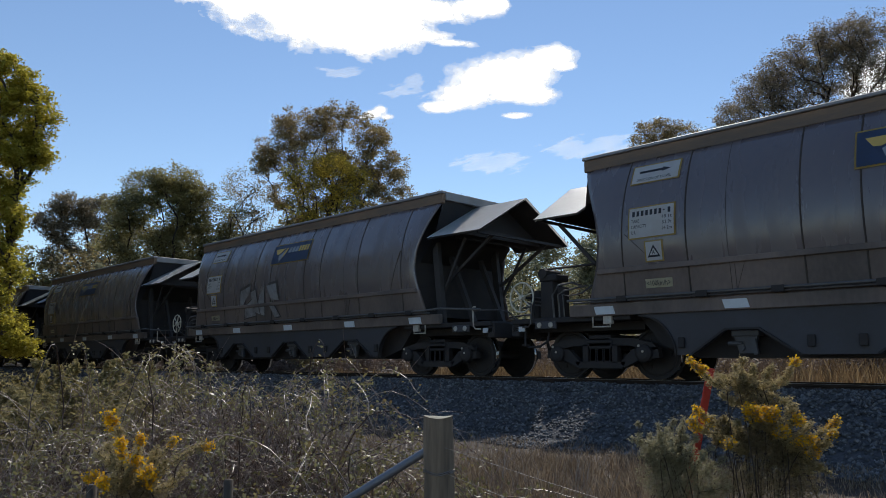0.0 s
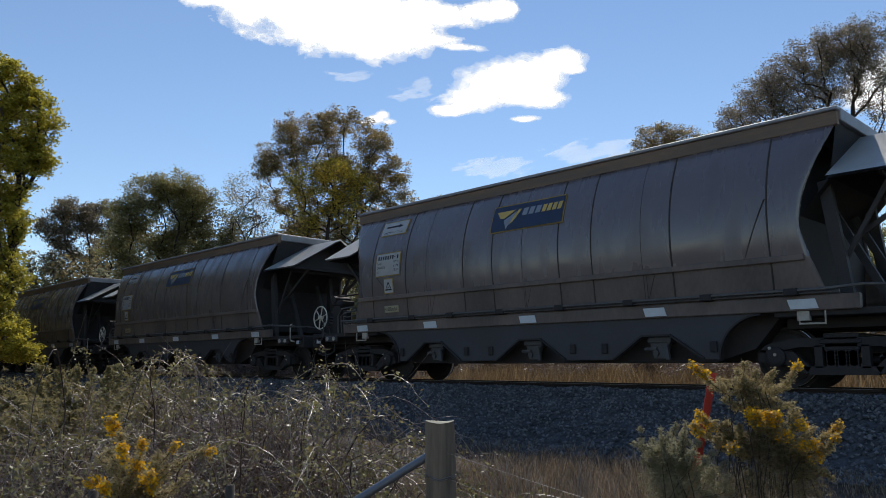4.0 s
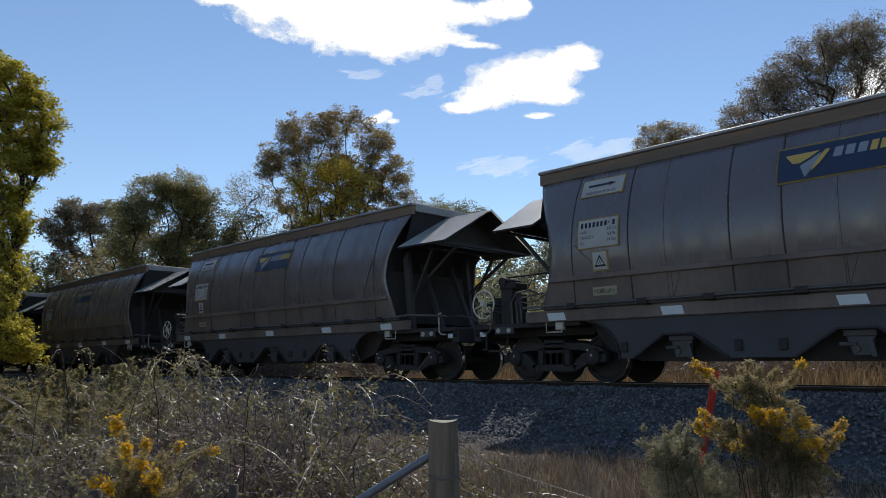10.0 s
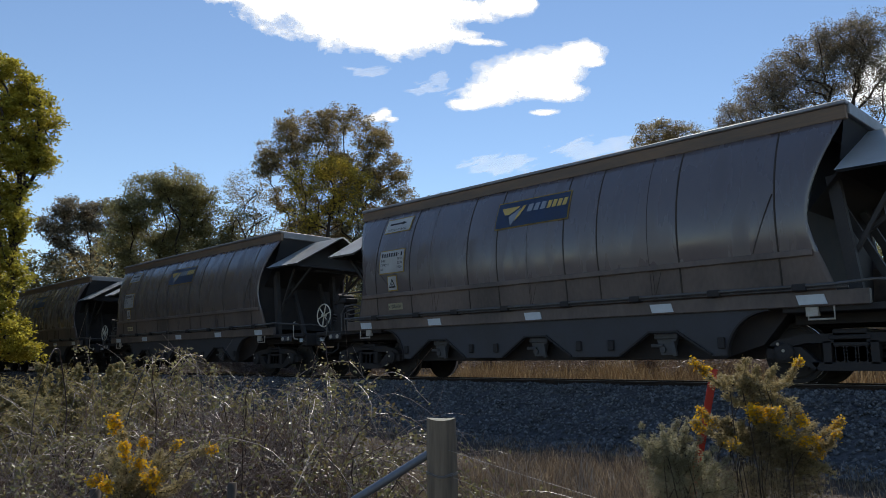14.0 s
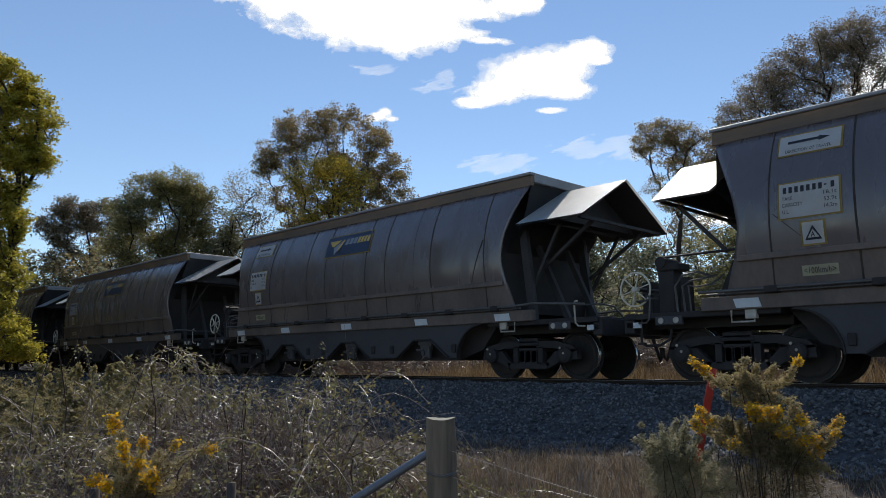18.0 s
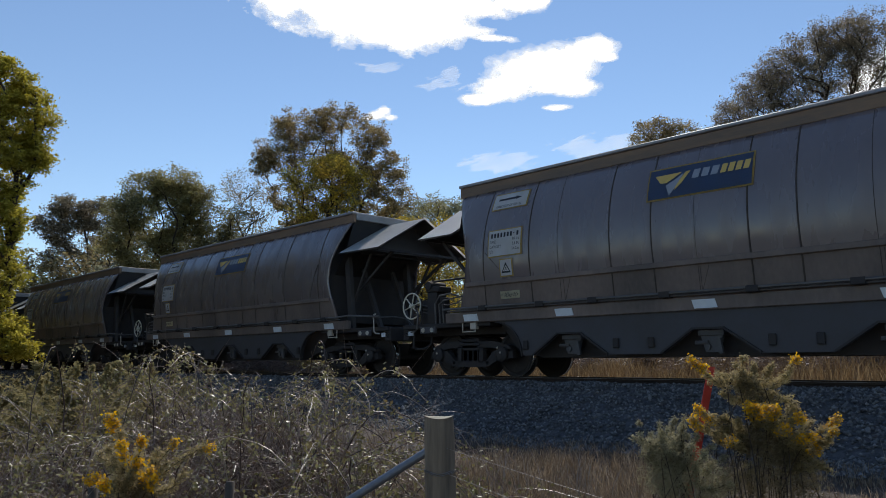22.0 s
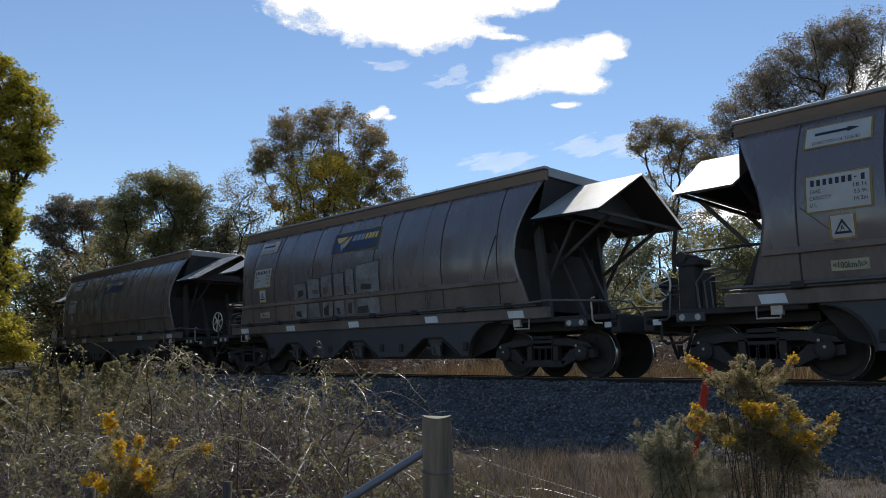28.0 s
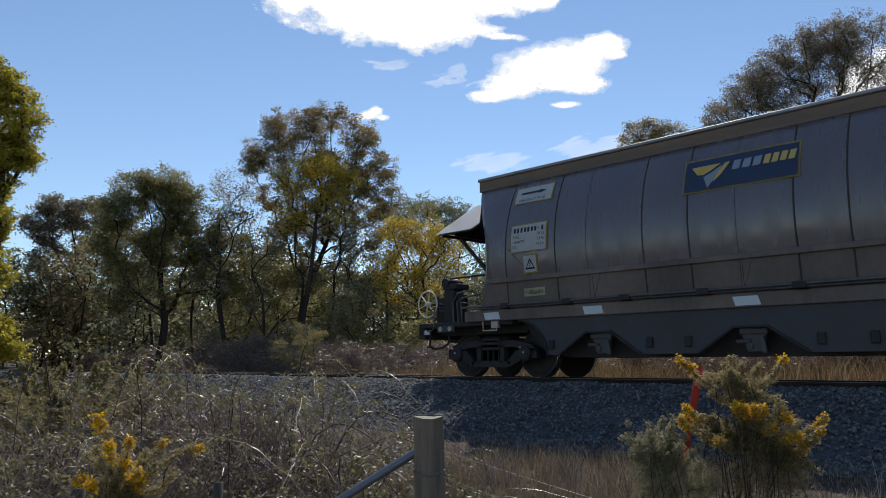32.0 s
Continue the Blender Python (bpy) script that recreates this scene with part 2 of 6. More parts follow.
def part(name, bm, mat, parent=None, label=""):
    """Links a bmesh (or a mesh) as one object under a thing or part."""
    if isinstance(bm, bmesh.types.BMesh):
        me = bpy.data.meshes.new(name)
        bm.to_mesh(me)
        bm.free()
    else:
        me = bm
    if mat and not me.materials:
        me.materials.append(mat)
    ob = new(name, me)
    if parent:
        ob.parent = parent
    if label:
        ob["label"] = label
    return ob


def box(bm, x0, x1, y0, y1, z0, z1, bevel=0.0):
    r = bmesh.ops.create_cube(bm, size=1, matrix=Matrix.Translation(((x0 + x1) / 2, (y0 + y1) / 2, (z0 + z1) / 2)) @ Matrix.Diagonal((x1 - x0, y1 - y0, z1 - z0, 1)))
    if bevel:
        es = list({e for v in r["verts"] for e in v.link_edges})
        bmesh.ops.bevel(bm, geom=es, offset=bevel, segments=1, affect="EDGES")
    return bm


def beam(bm, p, q, w, h, up=(0, 0, 1)):
    """A rectangular bar from p to q."""
    p, q = Vector(p), Vector(q)
    d = (q - p).normalized()
    side = d.cross(Vector(up))
    side = side.normalized() if side.length > 1e-4 else Vector((1, 0, 0))
    top = side.cross(d).normalized()
    vs = [bm.verts.new(e + side * (sx * w / 2) + top * (sz * h / 2)) for e in (p, q) for sx, sz in ((-1, -1), (1, -1), (1, 1), (-1, 1))]
    for f in ((0, 1, 2, 3), (7, 6, 5, 4), (0, 4, 5, 1), (1, 5, 6, 2), (2, 6, 7, 3), (3, 7, 4, 0)):
        bm.faces.new([vs[i] for i in f])
    return bm


def tube(bm, pts, r, n=8, taper=1.0):
    """A round bar along points."""
    pts = [Vector(p) for p in pts]
    rings = []
    for i, p in enumerate(pts):
        d = (pts[min(i + 1, len(pts) - 1)] - pts[max(i - 1, 0)]).normalized()
        a = d.cross(Vector((0.13, 0.31, 0.94)))
        a = a.normalized() if a.length > 1e-3 else Vector((1, 0, 0))
        b = d.cross(a)
        rr = r * (1 + (taper - 1) * i / max(1, len(pts) - 1))
        rings.append([bm.verts.new(p + a * (rr * math.cos(k * math.tau / n)) + b * (rr * math.sin(k * math.tau / n))) for k in range(n)])
    for s, e in zip(rings, rings[1:]):
        for k in range(n):
            bm.faces.new((s[k], s[(k + 1) % n], e[(k + 1) % n], e[k]))
    bm.faces.new(rings[0][::-1])
    bm.faces.new(rings[-1])
    return bm


def wheel_y(bm, c, profile, n=32):
    """A turned shape about the y axis through c: profile of (y, radius)."""
    rings = [[bm.verts.new((c[0] + r * math.cos(k * math.tau / n), c[1] + y, c[2] + r * math.sin(k * math.tau / n))) for k in range(n)] for y, r in profile]
    for s, e in zip(rings, rings[1:]):
        for k in range(n):
            bm.faces.new((s[k], e[k], e[(k + 1) % n], s[(k + 1) % n]))
    bm.faces.new(rings[0])
    bm.faces.new(rings[-1][::-1])
    return bm


def plate(bm, outline, y0, y1):
    """An outline in x, z pulled from y0 to y1."""
    a = [bm.verts.new((x, y0, z)) for x, z in outline]
    b = [bm.verts.new((x, y1, z)) for x, z in outline]
    bm.faces.new(a)
    bm.faces.new(b[::-1])
    for i in range(len(a)):
        j = (i + 1) % len(a)
        bm.faces.new((a[j], a[i], b[i], b[j]))
    bmesh.ops.recalc_face_normals(bm, faces=bm.faces[:])
    return bm


def smooth(ob):
    for p in ob.data.polygons:
        p.use_smooth = True
    return ob


def raw_mesh(name, verts, faces, mat):
    """A mesh from numpy vertices and equal-sized faces."""
    verts, faces = np.asarray(verts, dtype=np.float32), np.asarray(faces, dtype=np.int32)
    me = bpy.data.meshes.new(name)
    k = faces.shape[1]
    me.vertices.add(len(verts))
    me.vertices.foreach_set("co", verts.ravel())
    me.loops.add(faces.size)
    me.loops.foreach_set("vertex_index", faces.ravel())
    me.polygons.add(len(faces))
    me.polygons.foreach_set("loop_start", np.arange(0, faces.size, k, dtype=np.int32))
    me.update(calc_edges=True)
    me.materials.append(mat)
    return me


# ---- ground, ballast and track ----
TRACK_Y = 11.75
GAUGE = 1.067


def ground_z(x, y):
    """Height of the ground: the verge, a dip before the embankment, and rising land beyond."""
    k = [(-400, -2.2), (-6, -1.45), (2, -1.3), (5, -1.12), (7.5, -0.82), (8.6, -0.72), (15.0, -0.42), (20, -0.05), (32, 0.9), (60, 1.6), (400, 3.0)]
    z = np.interp(y, [a for a, _ in k], [b for _, b in k])
    far = 0.06 + 0.10 * min(1.0, abs(y - 11.7) / 30)
    return float(z) + far * noise.noise((x * 0.35, y * 0.35, 0.0)) + 0.05 * noise.noise((x * 1.3, y * 1.3, 3.0))


def axis(lo, hi, step, far, n):
    mid = list(np.arange(lo, hi + 0.01, step))
    g = [(far - abs(hi)) * (i / n) ** 2.5 for i in range(1, n + 1)]
    return [lo - v for v in g[::-1]] + mid + [hi + v for v in g]


def build_ground():
    xs, ys = axis(-60, 12, 0.6, 900, 14), axis(-4, 44, 0.5, 900, 14)
    v = [(x, y, ground_z(x, y)) for y in ys for x in xs]
    w = len(xs)
    f = [(j * w + i, j * w + i + 1, (j + 1) * w + i + 1, (j + 1) * w + i) for j in range(len(ys) - 1) for i in range(w - 1)]
    ob = smooth(new("ground", raw_mesh("ground", v, f, EARTH)))
    tagged(ob, "dry bare earth verge beside the railway embankment", "ground", kind="structure")


def build_ballast():
    prof = [(8.3, -0.86), (8.75, -0.62), (9.5, -0.32), (10.15, -0.12), (10.45, -0.085), (11.75, -0.1), (13.05, -0.085), (13.4, -0.13), (14.2, -0.5), (14.8, -0.7)]
    ys = np.interp(np.linspace(0, 9, 46), range(10), [p[0] for p in prof])
    zs = np.interp(np.linspace(0, 9, 46), range(10), [p[1] for p in prof])
    xs = list(np.arange(-60, 8, 0.16)) + [12, 20, 40, 80]
    xs = [-400, -200, -100] + xs
    v = []
    for x in xs:
        for y, z in zip(ys, zs):
            v.append((x, y + 0.05 * noise.noise((x, y * 3, 7)), z + 0.05 * noise.noise((x * 2.2, y * 2.2, 1)) + 0.035 * noise.noise((x * 9, y * 9, 5)) - (0.04 if abs(y - TRACK_Y) < 1.3 else 0)))
    w = len(ys)
    f = [(i * w + j, (i + 1) * w + j, (i + 1) * w + j + 1, i * w + j + 1) for i in range(len(xs) - 1) for j in range(w - 1)]
    bed = new("ballast_bed", raw_mesh("ballast_bed", v, f, BALLAST))
    tagged(bed, "grey crushed-stone railway ballast bank under the track", "ballast", kind="structure")
    rng = np.random.default_rng(5)
    n = 60000
    x = np.concatenate([rng.uniform(-17, 3, int(n * 0.72)), rng.uniform(-42, -17, n - int(n * 0.72))])
    y = 10.9 - 3.1 * rng.random(n) ** 1.25
    z = np.where(y > 8.5, np.interp(y, [p[0] for p in prof], [p[1] for p in prof]), np.array([ground_z(a, b) for a, b in zip(x, y)]))
    z = z + np.array([0.05 * noise.noise((a * 2.2, b * 2.2, 1)) + 0.035 * noise.noise((a * 9, b * 9, 5)) if b > 8.5 else 0.0 for a, b in zip(x, y)])
    size = rng.uniform(0.013, 0.034, n) * np.where(x < -17, 1.5, 1.0)
    base = np.array([(1, 0, 0), (-1, 0, 0), (0, 1, 0), (0, -1, 0), (0, 0, 1), (0, 0, -1)])
    tri = np.array([(0, 2, 4), (2, 1, 4), (1, 3, 4), (3, 0, 4), (2, 0, 5), (1, 2, 5), (3, 1, 5), (0, 3, 5)])
    jit = base[None] * rng.uniform(0.7, 1.25, (n, 6, 1)) + rng.uniform(-0.3, 0.3, (n, 6, 3))
    a = rng.uniform(0, 6.28, n)
    ca, sa = np.cos(a)[:, None], np.sin(a)[:, None]
    rot = np.stack([jit[..., 0] * ca - jit[..., 1] * sa, jit[..., 0] * sa + jit[..., 1] * ca, jit[..., 2] * 0.8], -1)
    p = rot * size[:, None, None] + np.stack([x, y, z + size * 0.35], -1)[:, None]
    f = tri[None] + (np.arange(n) * 6)[:, None, None]
    st = new("ballast_stones", raw_mesh("ballast_stones", p.reshape(-1, 3), f.reshape(-1, 3), STONE))
    tagged(st, "loose grey angular crushed stones on the ballast bank", "stones", kind="stuff")


def build_track():
    for side, nm in ((-1, "near"), (1, "far")):
        y = TRACK_Y + side * (GAUGE / 2 + 0.035)
        prof = [(-0.065, -0.155), (0.065, -0.155), (0.065, -0.143), (0.009, -0.125), (0.009, -0.04), (0.034, -0.032), (0.034, -0.004), (-0.034, -0.004), (-0.034, -0.032), (-0.009, -0.04), (-0.009, -0.125), (-0.065, -0.143)]
        bm = bmesh.new()
        a = [bm.verts.new((-400, y + p, z)) for p, z in prof]
        b = [bm.verts.new((80, y + p, z)) for p, z in prof]
        for i in range(len(a)):
            bm.faces.new((a[i], a[i - 1], b[i - 1], b[i]))
        bmesh.ops.recalc_face_normals(bm, faces=bm.faces[:])
        rail = part("rail", bm, RAIL)
        tagged(rail, "rusty steel rail with a polished running head", "rail", "rails of the track", kind="structure")
        bm = bmesh.new()
        box(bm, -400, 80, y - 0.031, y + 0.031, -0.004, 0.0)
        part("rail_head", bm, RAIL_TOP, rail, "polished steel running surface")
    bm = bmesh.new()
    box(bm, -0.12, 0.12, -1.05, 1.05, -0.3, -0.135, 0.02)
    me = bpy.data.meshes.new("sleeper")
    bm.to_mesh(me)
    bm.free()
    me.materials.append(CONCRETE)
    bm = bmesh.new()
    tube(bm, [(-0.05, -0.02, -0.13), (-0.03, 0, -0.095), (0.03, 0, -0.095), (0.05, -0.02, -0.13)], 0.012, 5)
    clip = bpy.data.meshes.new("rail_clip")
    bm.to_mesh(clip)
    bm.free()
    clip.materials.append(GALV)
    for i in range(75):
        ob = new("sleeper", me)
        ob.location = (-44 + i * 0.68, TRACK_Y, 0)
        tagged(ob, "grey concrete sleeper half buried in ballast", "sleeper", "sleepers under the rails")
        for y in (-0.658, -0.478, 0.478, 0.658):
            part("rail_clip", clip, None, ob, "pale steel spring clip").location = (0, y, 0)

# ---- hopper wagon (its own space: x along, near side at -y, z from the rail top) ----
HALF = 1.41           # half width at the widest bulge
TOP_HALF = 5.2        # half length at the top


def off(z):
    """How far the curved side stands in from its widest line."""
    if z < 1.75:
        return 0.05 + (1.75 - z) * 0.12
    r, dz = 2.51, z - 2.25
    return r - math.sqrt(max(0.01, r * r - dz * dz))


def inset(z):
    """How far the end edge of the side sheet is cut back at height z."""
    k = [(1.2, 0.17), (1.4, 0.22), (1.8, 0.36), (2.2, 0.44), (2.6, 0.38), (3.0, 0.24), (3.4, 0.07), (3.6, 0.0), (3.8, 0.0)]
    return float(np.interp(z, [a for a, _ in k], [b for _, b in k]))


def side_y(z, lift=0.0):
    return -(HALF - off(z)) - lift


def wrap(me, x0, z0, lift):
    """Lays a flat mesh (x, y) on the near side of the wagon, its origin at x0, z0."""
    for v in me.vertices:
        x, z = x0 + v.co.x, z0 + v.co.y
        v.co = (x, side_y(z, lift + v.co.z), z)
    me.update()
    return me


def patch(name, x0, x1, z0, z1, mat, lift, nx=2, nz=6):
    """A thin plate that follows the curved side."""
    bm = bmesh.new()
    g = [[bm.verts.new((x0 + (x1 - x0) * i / nx, side_y(z0 + (z1 - z0) * j / nz, lift), z0 + (z1 - z0) * j / nz)) for i in range(nx + 1)] for j in range(nz + 1)]
    for j in range(nz):
        for i in range(nx):
            bm.faces.new((g[j][i], g[j][i + 1], g[j + 1][i + 1], g[j + 1][i]))
    bmesh.ops.solidify(bm, geom=bm.faces[:], thickness=0.006)
    me = bpy.data.meshes.new(name)
    bm.to_mesh(me)
    bm.free()
    me.materials.append(mat)
    return me


def letters(text, size, x, z, mat, lift=0.02, width=0.0, lean=0.0):
    """Lettering laid on the side: built-in font, left end at x, foot at z."""
    cu = bpy.data.curves.new("lettering", "FONT")
    cu.body, cu.size, cu.resolution_u = text, size, 2
    tmp = new("lettering", cu)
    bpy.context.view_layer.update()
    me = bpy.data.meshes.new_from_object(tmp)
    bpy.data.objects.remove(tmp)
    xs = [v.co.x for v in me.vertices]
    k = width / (max(xs) - min(xs)) if width else 1.0
    lo = min(xs)
    for v in me.vertices:
        v.co.x = (v.co.x - lo) * k + lean * v.co.y
        v.co.z = 0
    wrap(me, x, z, lift)
    me.materials.clear()
    me.materials.append(mat)
    return me


def flat(polys, x, z, mat, lift=0.018, cuts=0):
    """Plain shapes (outlines in x, z) laid on the side."""
    bm = bmesh.new()
    for poly in polys:
        bm.faces.new([bm.verts.new((px, pz, 0)) for px, pz in poly])
    if cuts:
        bmesh.ops.subdivide_edges(bm, edges=bm.edges[:], cuts=cuts, use_grid_fill=True)
    bmesh.ops.triangulate(bm, faces=bm.faces[:])
    me = bpy.data.meshes.new("marking")
    bm.to_mesh(me)
    bm.free()
    wrap(me, x, z, lift)
    me.materials.append(mat)
    return me


def bars(x, z, w, h):
    return [(x, z), (x + w, z), (x + w, z + h), (x, z + h)]


SEAMS = (-4.33, -3.21, -1.54, -0.78, 0.75, 1.43, 2.87, 4.35)   # welded joints between the side plates


def bow(x):
    """How far the plate at x has sunk in towards its joints (the plates belly out between them)."""
    edges = (-5.2,) + SEAMS + (5.2,)
    for a, b in zip(edges, edges[1:]):
        if a <= x <= b:
            f = 2 * (x - a) / (b - a) - 1
            return 0.013 * abs(f) ** 2.6
    return 0.0


def side_sheet(sign):
    bm = bmesh.new()
    zs = [1.22, 1.35, 1.5, 1.65, 1.75] + [1.75 + (3.58 - 1.75) * k / 14 for k in range(1, 15)]
    edges = (-5.2,) + SEAMS + (5.2,)
    grid = [a + (b - a) * k / 8 for a, b in zip(edges, edges[1:]) for k in range(8)] + [5.2]
    outer, inner = [], []
    for z in zs:
        half = TOP_HALF - inset(z)
        xs = [g if abs(g) <= 4.4 else math.copysign(4.4 + (abs(g) - 4.4) / 0.8 * (half - 4.4), g) for g in grid]
        outer.append([bm.verts.new((x, sign * (HALF - off(z) - bow(g)), z)) for x, g in zip(xs, grid)])
        inner.append([bm.verts.new((x, sign * (HALF - off(z) - 0.05), z)) for x in xs])
    n = len(grid) - 1
    for g in (outer, inner):
        for j in range(len(zs) - 1):
            for i in range(n):
                bm.faces.new((g[j][i], g[j][i + 1], g[j + 1][i + 1], g[j + 1][i]))
    for j in range(len(zs) - 1):
        for i in (0, n):
            bm.faces.new((outer[j][i], outer[j + 1][i], inner[j + 1][i], inner[j][i]))
    for j in (0, len(zs) - 1):
        for i in range(n):
            bm.faces.new((outer[j][i], outer[j][i + 1], inner[j][i + 1], inner[j][i]))
    for f in bm.faces:
        f.material_index = 1 if all(v.co.z < 1.76 for v in f.verts) else 0
    bmesh.ops.recalc_face_normals(bm, faces=bm.faces[:])
    return bm


def seam_strip(x, z0=1.24, z1=3.54, w=0.014, lean=0.0, lift=-0.003):
    bm = bmesh.new()
    n = 16
    rows = []
    for k in range(n + 1):
        z = z0 + (z1 - z0) * k / n
        c = x + lean * (z - z0) / (z1 - z0)
        rows.append([bm.verts.new((c + dx, side_y(z, d), z)) for dx, d in ((-w, -0.013), (-w * 0.5, lift), (w * 0.5, lift), (w, -0.013))])
    for a, b in zip(rows, rows[1:]):
        for i in range(3):
            bm.faces.new((a[i], a[i + 1], b[i + 1], b[i]))
    return bm


def build_signs(wagon):
    """Plates and markings on the near side."""
    def sign(name, x0, x1, z0, z1, label):
        ob = part(name, patch(name, x0, x1, z0, z1, YELLOW, 0.006), None, wagon, label)
        part("sign_face", patch("sign_face", x0 + 0.025, x1 - 0.025, z0 + 0.02, z1 - 0.02, WHITE, 0.014), None, ob)
        return ob
    s = sign("direction_sign", -4.2, -3.34, 3.1, 3.435, "white plate with yellow edge and a black arrow")
    part("arrow", flat([[(0.14, 0.185), (0.56, 0.185), (0.56, 0.225), (0.14, 0.225)], [(0.55, 0.165), (0.7, 0.205), (0.55, 0.245)]], -4.2, 3.1, INK), None, s)
    part("lettering", letters("DIRECTION OF TRAVEL", 0.065, -4.08, 3.15, INK, width=0.6), None, s)
    s = sign("data_plate", -4.175, -3.355, 2.195, 2.71, "white data plate with yellow edge")
    for i in range(9):
        part("code_bar", flat([bars(0.07 + i * 0.077, 0.36, 0.045, 0.085) if i != 7 else bars(0.065 + i * 0.077, 0.4, 0.032, 0.018)], -4.165, 2.195, INK), None, s, "dark bar in place of a character")
    for k, (a, b) in enumerate((("TARE", "18.1t"), ("CAPACITY", "53.9t"), ("U.L", "14.2m"))):
        part("lettering", letters(a, 0.075, -4.11, 2.455 - k * 0.09, INK, width=(0.14, 0.27, 0.085)[k]), None, s)
        part("lettering", letters(b, 0.075, -3.57, 2.475 - k * 0.09, INK, width=0.16), None, s)
    s = sign("load_class_sign", -3.9, -3.58, 1.82, 2.15, "white plate with a black triangle round a letter")
    part("triangle", flat([[(0.05, 0.07), (0.27, 0.07), (0.235, 0.1), (0.085, 0.1)], [(0.05, 0.07), (0.085, 0.1), (0.16, 0.215), (0.16, 0.265)], [(0.27, 0.07), (0.16, 0.265), (0.16, 0.215), (0.235, 0.1)]], -3.9, 1.82, INK), None, s)
    part("lettering", letters("A", 0.1, -3.77, 1.93, INK, width=0.055), None, s)
    s = part("speed_sign", patch("speed_sign", -3.94, -3.48, 1.425, 1.565, CREAM, 0.006), None, wagon, "small cream speed plate")
    part("lettering", letters("<100km/h>", 0.115, -3.91, 1.455, INK, width=0.4), None, s)
    lg = part("company_panel", patch("company_panel", -0.85, 0.85, 2.745, 3.28, YELLOW, 0.006, 2, 8), None, wagon, "navy panel with yellow edge and emblem")
    part("panel_face", patch("panel_face", -0.825, 0.825, 2.77, 3.255, NAVY, 0.014, 2, 8), None, lg)
    part("emblem", flat([[(0.1, 0.38), (0.55, 0.385), (0.42, 0.3), (0.3, 0.24), (0.2, 0.25)], [(0.62, 0.385), (0.69, 0.385), (0.56, 0.2), (0.45, 0.1), (0.48, 0.2)]], -0.825, 2.77, YELLOW, 0.022), None, lg)
    part("emblem_tail", flat([[(0.3, 0.2), (0.44, 0.27), (0.58, 0.36), (0.46, 0.14), (0.37, 0.02)]], -0.825, 2.77, SILVER, 0.024), None, lg)
    for i in range(7):
        u, w = (0.72 + i * 0.15, 0.11) if i < 3 else (1.17 + (i - 3) * 0.115, 0.085)
        part("name_bar", flat([[(u, 0.245), (u + w, 0.245), (u + w + 0.03, 0.385), (u + 0.03, 0.385)]], -0.825, 2.77, SILVER if i < 3 else YELLOW, 0.022), None, lg)
    for x in (-4.72, -2.53, 0.0, 2.52, 4.72):
        bm = bmesh.new()
        plate(bm, [(x - 0.2, 1.185), (x + 0.16, 1.185), (x + 0.2, 1.055), (x - 0.16, 1.055)], -1.325, -1.312)
        part("reflector", bm, REFLECT, wagon, "pale reflective strip")


def build_wheelset(parent, x):
    bm = bmesh.new()
    for s in (-1, 1):
        y = s * (GAUGE / 2 + 0.04)
        prof = [(-0.065, 0.1), (-0.065, 0.33), (-0.05, 0.36), (-0.065, 0.38), (-0.065, 0.424), (0.04, 0.43), (0.045, 0.455), (0.065, 0.455), (0.068, 0.38), (0.05, 0.33), (0.06, 0.12), (0.09, 0.1)]
        wheel_y(bm, (0, y, 0), [(-s * a, r) for a, r in prof] if s < 0 else [(-a, r) for a, r in prof])
    wheel_y(bm, (0, 0, 0), [(-0.95, 0.07), (-0.6, 0.08), (-0.4, 0.075), (0.4, 0.075), (0.6, 0.08), (0.95, 0.07)], 12)
    for k in range(3):
        a = k * math.tau / 3
        for s in (-1, 1):
            wheel_y(bm, (0.24 * math.cos(a), s * 0.643, 0.24 * math.sin(a)), [(-0.012, 0.045), (0.012, 0.045)], 8)
    bmesh.ops.recalc_face_normals(bm, faces=bm.faces[:])
    ws = part("wheelset", bm, BLACKS, parent, "dark steel wheels on an axle")
    ws.location = (x, 0, 0.43)
    return ws


